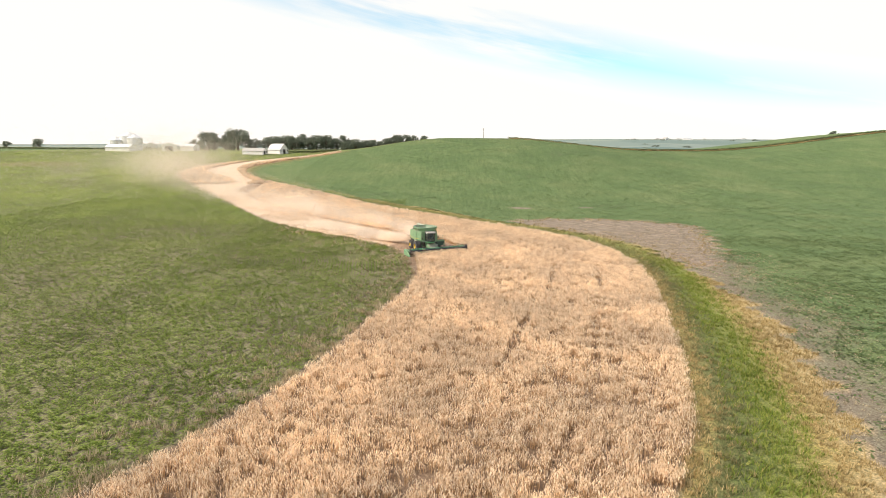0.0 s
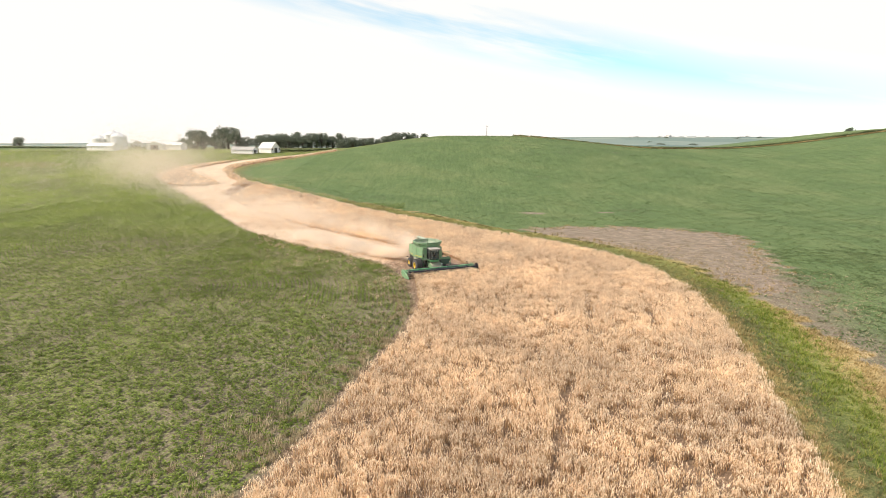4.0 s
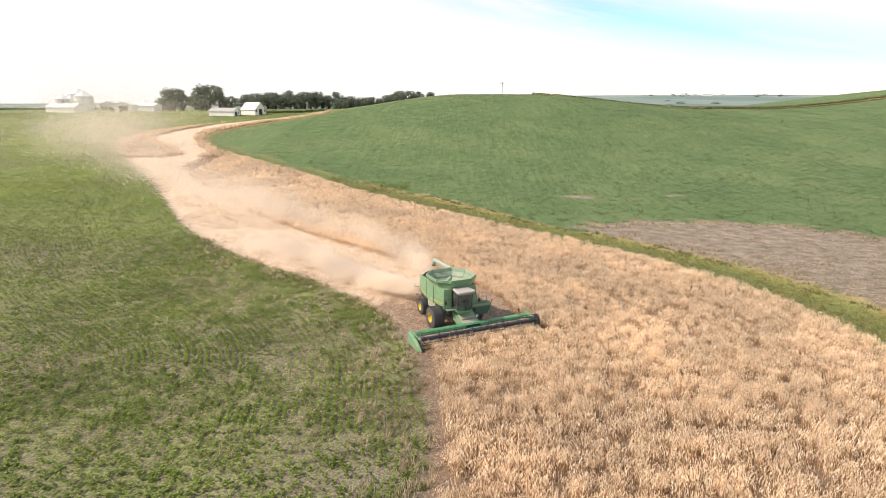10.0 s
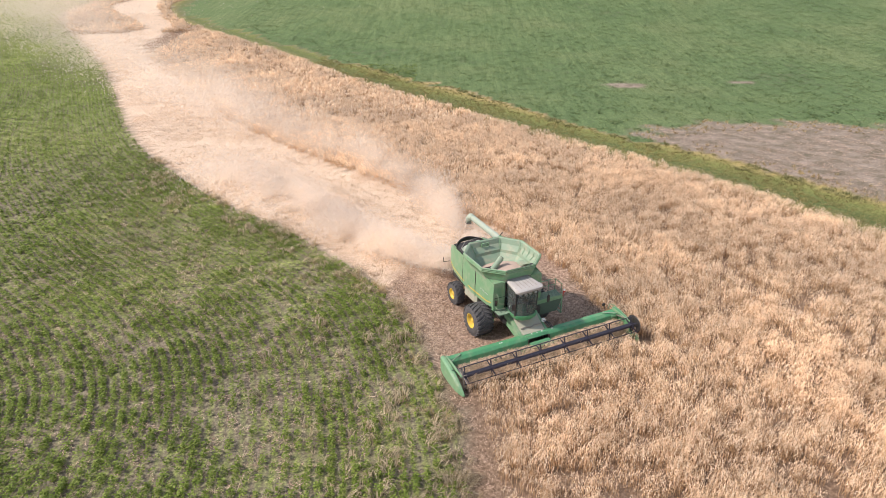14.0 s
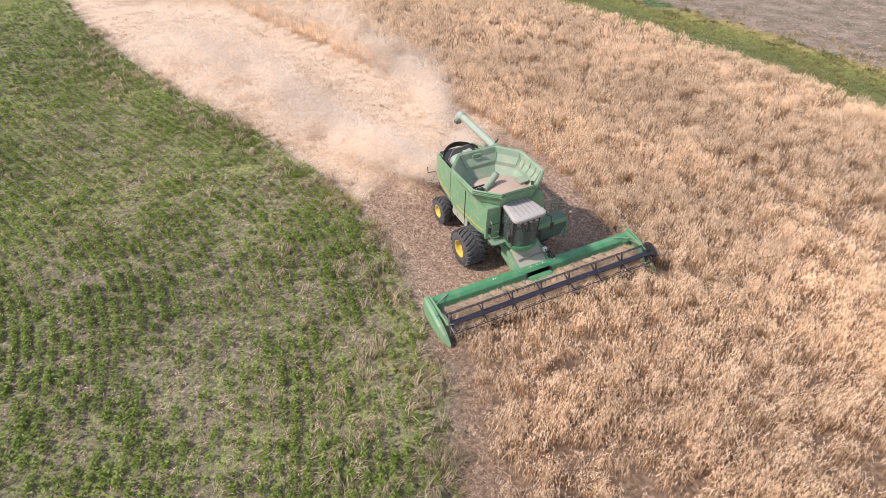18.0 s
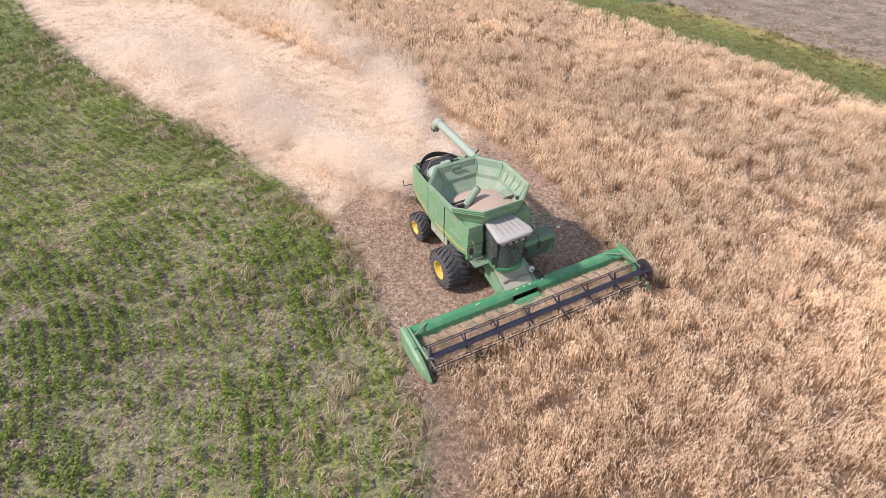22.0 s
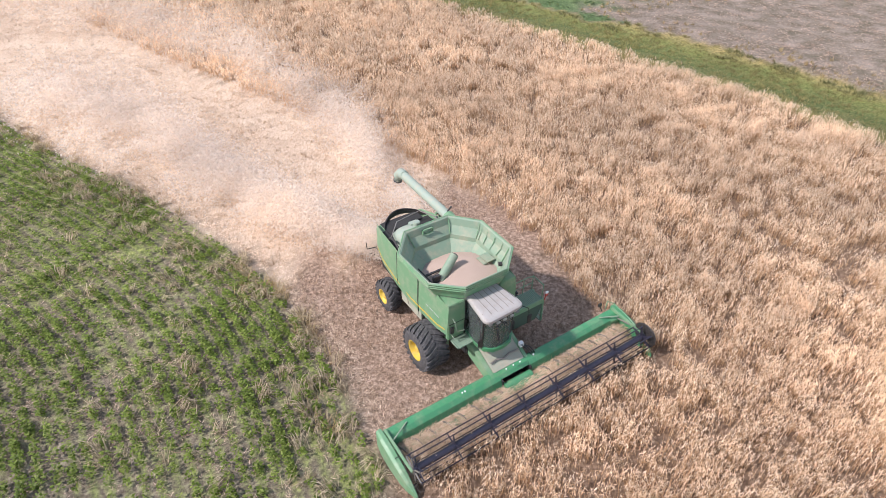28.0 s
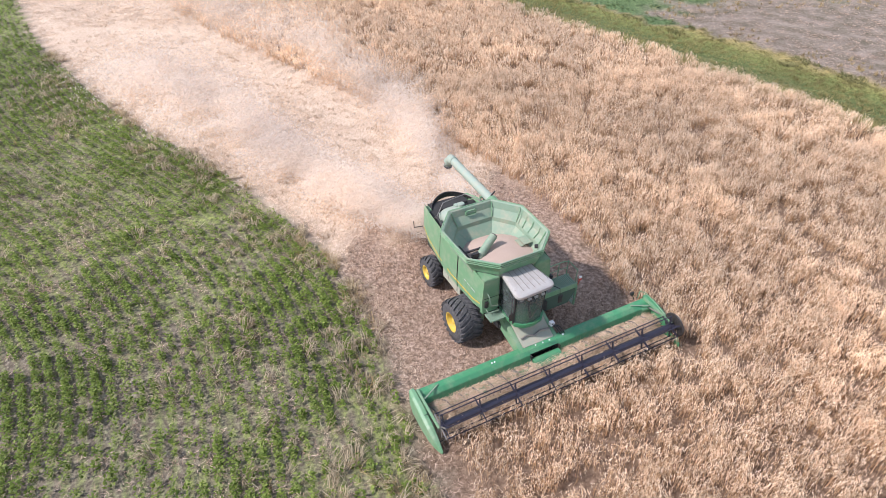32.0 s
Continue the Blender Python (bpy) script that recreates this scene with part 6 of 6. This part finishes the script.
scattered("far_woods", clump, fx[ok], fy[ok], M_TREE, "distant dark woods on the low hills", "woods", (0.3, 0.65), -1.6)


# ---- field bands of corn on the ridge ----
def corn(x, y, label):
    scattered("corn_crop", [leaves(12, 0.6, 1.2, 0.5, s) for s in range(30, 33)], x, y, M_CORN, label, "crop", (0.8, 1.15))


cx, cy = rng.uniform(40, 330, 2200), rng.uniform(268, 272, 2200)
corn(cx, cy + 6 * np.sin(cx / 50), "band of green corn along the far field edge")
cx, cy = rng.uniform(-88, -60, 420), rng.uniform(0, 3.5, 420)
corn(cx, cy + 238 + 0.16 * (cx + 60), "short dark-green corn band at the end of the oat strip")
cx, cy = rng.uniform(-330, -150, 1500), rng.uniform(276, 280, 1500)
corn(cx, cy, "band of green corn before the farmyard")
gx3, gy3 = rng.uniform(40, 330, 2600), rng.uniform(262.5, 266, 2600)
scattered("dry_grass", [leaves(8, 0.7, 0.6, 0.5, s) for s in range(35, 38)], gx3, gy3 + 6 * np.sin(gx3 / 50), M_WEED, "pale grass border along the far field edge", "grass", (0.7, 1.2))


# ---- the farm ----
def gable(w, d, eave, ridge, over=0.3, t=0.12):
    """Roof of two slabs over a w by d plan, ridge along y."""
    a = [(-w / 2 - over, eave - over * 0.6), (0, ridge), (w / 2 + over, eave - over * 0.6), (w / 2 + over, eave - over * 0.6 + t), (0, ridge + t), (-w / 2 - over, eave - over * 0.6 + t)]
    return prism(a, "y", -d / 2 - over, d / 2 + over)


def walls(w, d, eave, ridge):
    return prism([(-w / 2, -0.8), (w / 2, -0.8), (w / 2, eave), (0, ridge), (-w / 2, eave)], "y", -d / 2, d / 2)


def farm_building(name, px, d, w, deep, eave, ridge, turn, label, doors=(), windows=(), roof=M_GALV, loft_door=False):
    root = tagged(new(name), label, "building")
    part("wall", walls(w, deep, eave, ridge), M_WHITE, root, "white painted siding")
    part("roof", gable(w, deep, eave, ridge), roof, root)
    for x0, x1, h in doors:
        # near-black slab on the wall, painting the shade inside an opening
        dr = part("door", block(x0, x1, -deep / 2 - 0.06, -deep / 2 - 0.004, 0, h), M_DARKIN, root, "dark slab painted as a shaded doorway")
        part("door_frame", join(block(x0 - 0.1, x0, -deep / 2 - 0.09, -deep / 2 - 0.004, 0, h + 0.1), block(x1, x1 + 0.1, -deep / 2 - 0.09, -deep / 2 - 0.004, 0, h + 0.1), block(x0, x1, -deep / 2 - 0.09, -deep / 2 - 0.004, h, h + 0.1)), M_GALV, dr)
    for x0, z0 in windows:
        wd = part("window", block(x0, x0 + 0.8, -deep / 2 - 0.05, -deep / 2 - 0.004, z0, z0 + 1.0), M_DARKIN, root)
        part("window_frame", join(block(x0 - 0.06, x0, -deep / 2 - 0.07, -deep / 2 - 0.004, z0, z0 + 1), block(x0 + 0.8, x0 + 0.86, -deep / 2 - 0.07, -deep / 2 - 0.004, z0, z0 + 1)), M_WHITE, wd)
    if loft_door:
        part("loft_door", block(-0.7, 0.7, -deep / 2 - 0.05, -deep / 2 - 0.004, eave - 0.2, eave + 1.2), M_GALV, root)
    root.matrix_world = pose(*spot(px, d), 0, 0, turn)
    return root


farm_building("barn", 486, 338, 6.5, 8.6, 2.2, 5.2, 62, "white gabled barn with a pale metal roof", [(-1.0, 1.0, 2.4)], [(-2.9, 1.2), (2.1, 1.2)], M_TIN, loft_door=True)
farm_building("shed", 445, 332, 5.0, 12.0, 1.9, 3.2, 78, "low white shed with a grey roof", [(-1.6, 0.2, 1.7)], [(0.9, 0.7)], M_ROOFGREY)
farm_building("machine_shed", 322, 368, 7.0, 14.0, 2.7, 4.0, 84, "long white machine shed", [], [], M_GALV)
farm_building("garage", 297, 358, 8.2, 6.5, 3.1, 4.6, 6, "white garage with a dark slab painted as a shaded doorway", [(-2.1, 2.1, 2.8)], [], M_GALV)
farm_building("feed_shed", 208, 352, 6.0, 15.0, 2.3, 3.9, 82, "long low white feed shed", [], [], M_GALV)
farm_building("farm_house", 262, 398, 6.5, 7.0, 2.8, 4.4, 15, "small white farmhouse with a grey roof", [(-0.5, 0.5, 2.0)], [(-2.6, 1.0), (1.6, 1.0)], M_ROOFGREY)

farm_building("far_house", 1158, 1500, 9.0, 10.0, 3.4, 6.0, 30, "small white farmhouse on the distant low hills", [(-0.6, 0.6, 2.1)], [(-3.4, 1.2), (2.4, 1.2)], M_ROOFGREY)
farm_building("far_shed", 1196, 1500, 8.0, 20.0, 3.0, 4.6, 80, "long white shed on the distant low hills", [], [], M_GALV)


def grain_bin():
    root = tagged(new("grain_bin"), "round galvanised grain bin with a conical roof", "grain bin", "grain bins")
    rings = []
    for k in range(13):
        rr = 2.9 + 0.04 * (k % 2)
        rings.append([(rr * math.cos(a), rr * math.sin(a), -0.8 + k * 0.48) for a in (2 * math.pi * j / 28 for j in range(28))])
    part("wall", loft(rings), M_GALV, root, "ribbed steel wall", smooth_faces=False)
    part("roof", loft([[(r * math.cos(a), r * math.sin(a), h) for a in (2 * math.pi * j / 28 for j in range(28))] for r, h in ((3.05, 4.9), (0.45, 6.4), (0.4, 6.6))]), M_GALV, root)
    part("hatch", block(-0.4, 0.4, -2.98, -2.9, 0.6, 1.8), M_ROOFGREY, root)
    part("ladder", join(block(1.0, 1.05, -2.85, -2.75, 0, 5), block(1.35, 1.4, -2.72, -2.62, 0, 5), *[block(1.0, 1.4, -2.8, -2.72, z, z + 0.04) for z in np.arange(0.3, 5, 0.35)]), M_STEEL, root)
    return root


gbin = grain_bin()
gbin.matrix_world = pose(*spot(201, 372), 0, 0, 10) @ Matrix.Scale(1.22, 4)
for px, d, s in ((224, 376, 1.36), (234, 368, 1.2)):
    copy_thing(gbin, pose(*spot(px, d), 0, 0, px) @ Matrix.Scale(s, 4))


def pole(px, d, tall):
    root = tagged(new("utility_pole"), "thin weathered wooden utility pole with a crossarm", "utility pole", "utility poles")
    part("post", pipe([(0, 0, -1), (0, 0, tall)], [0.17, 0.12], 8), M_WOOD, root)
    part("crossarm", block(-1.2, 1.2, -0.06, 0.06, tall - 0.8, tall - 0.65), M_WOOD, root)
    for x in (-1.0, 0, 1.0):
        part("insulator", pipe([(x, 0, tall - 0.66), (x, 0, tall - 0.45)], 0.06, 8), M_GALV, root)
    root.matrix_world = pose(*spot(px, d), 0, 0, 20)
    return root


pole(845, 392, 6.5)
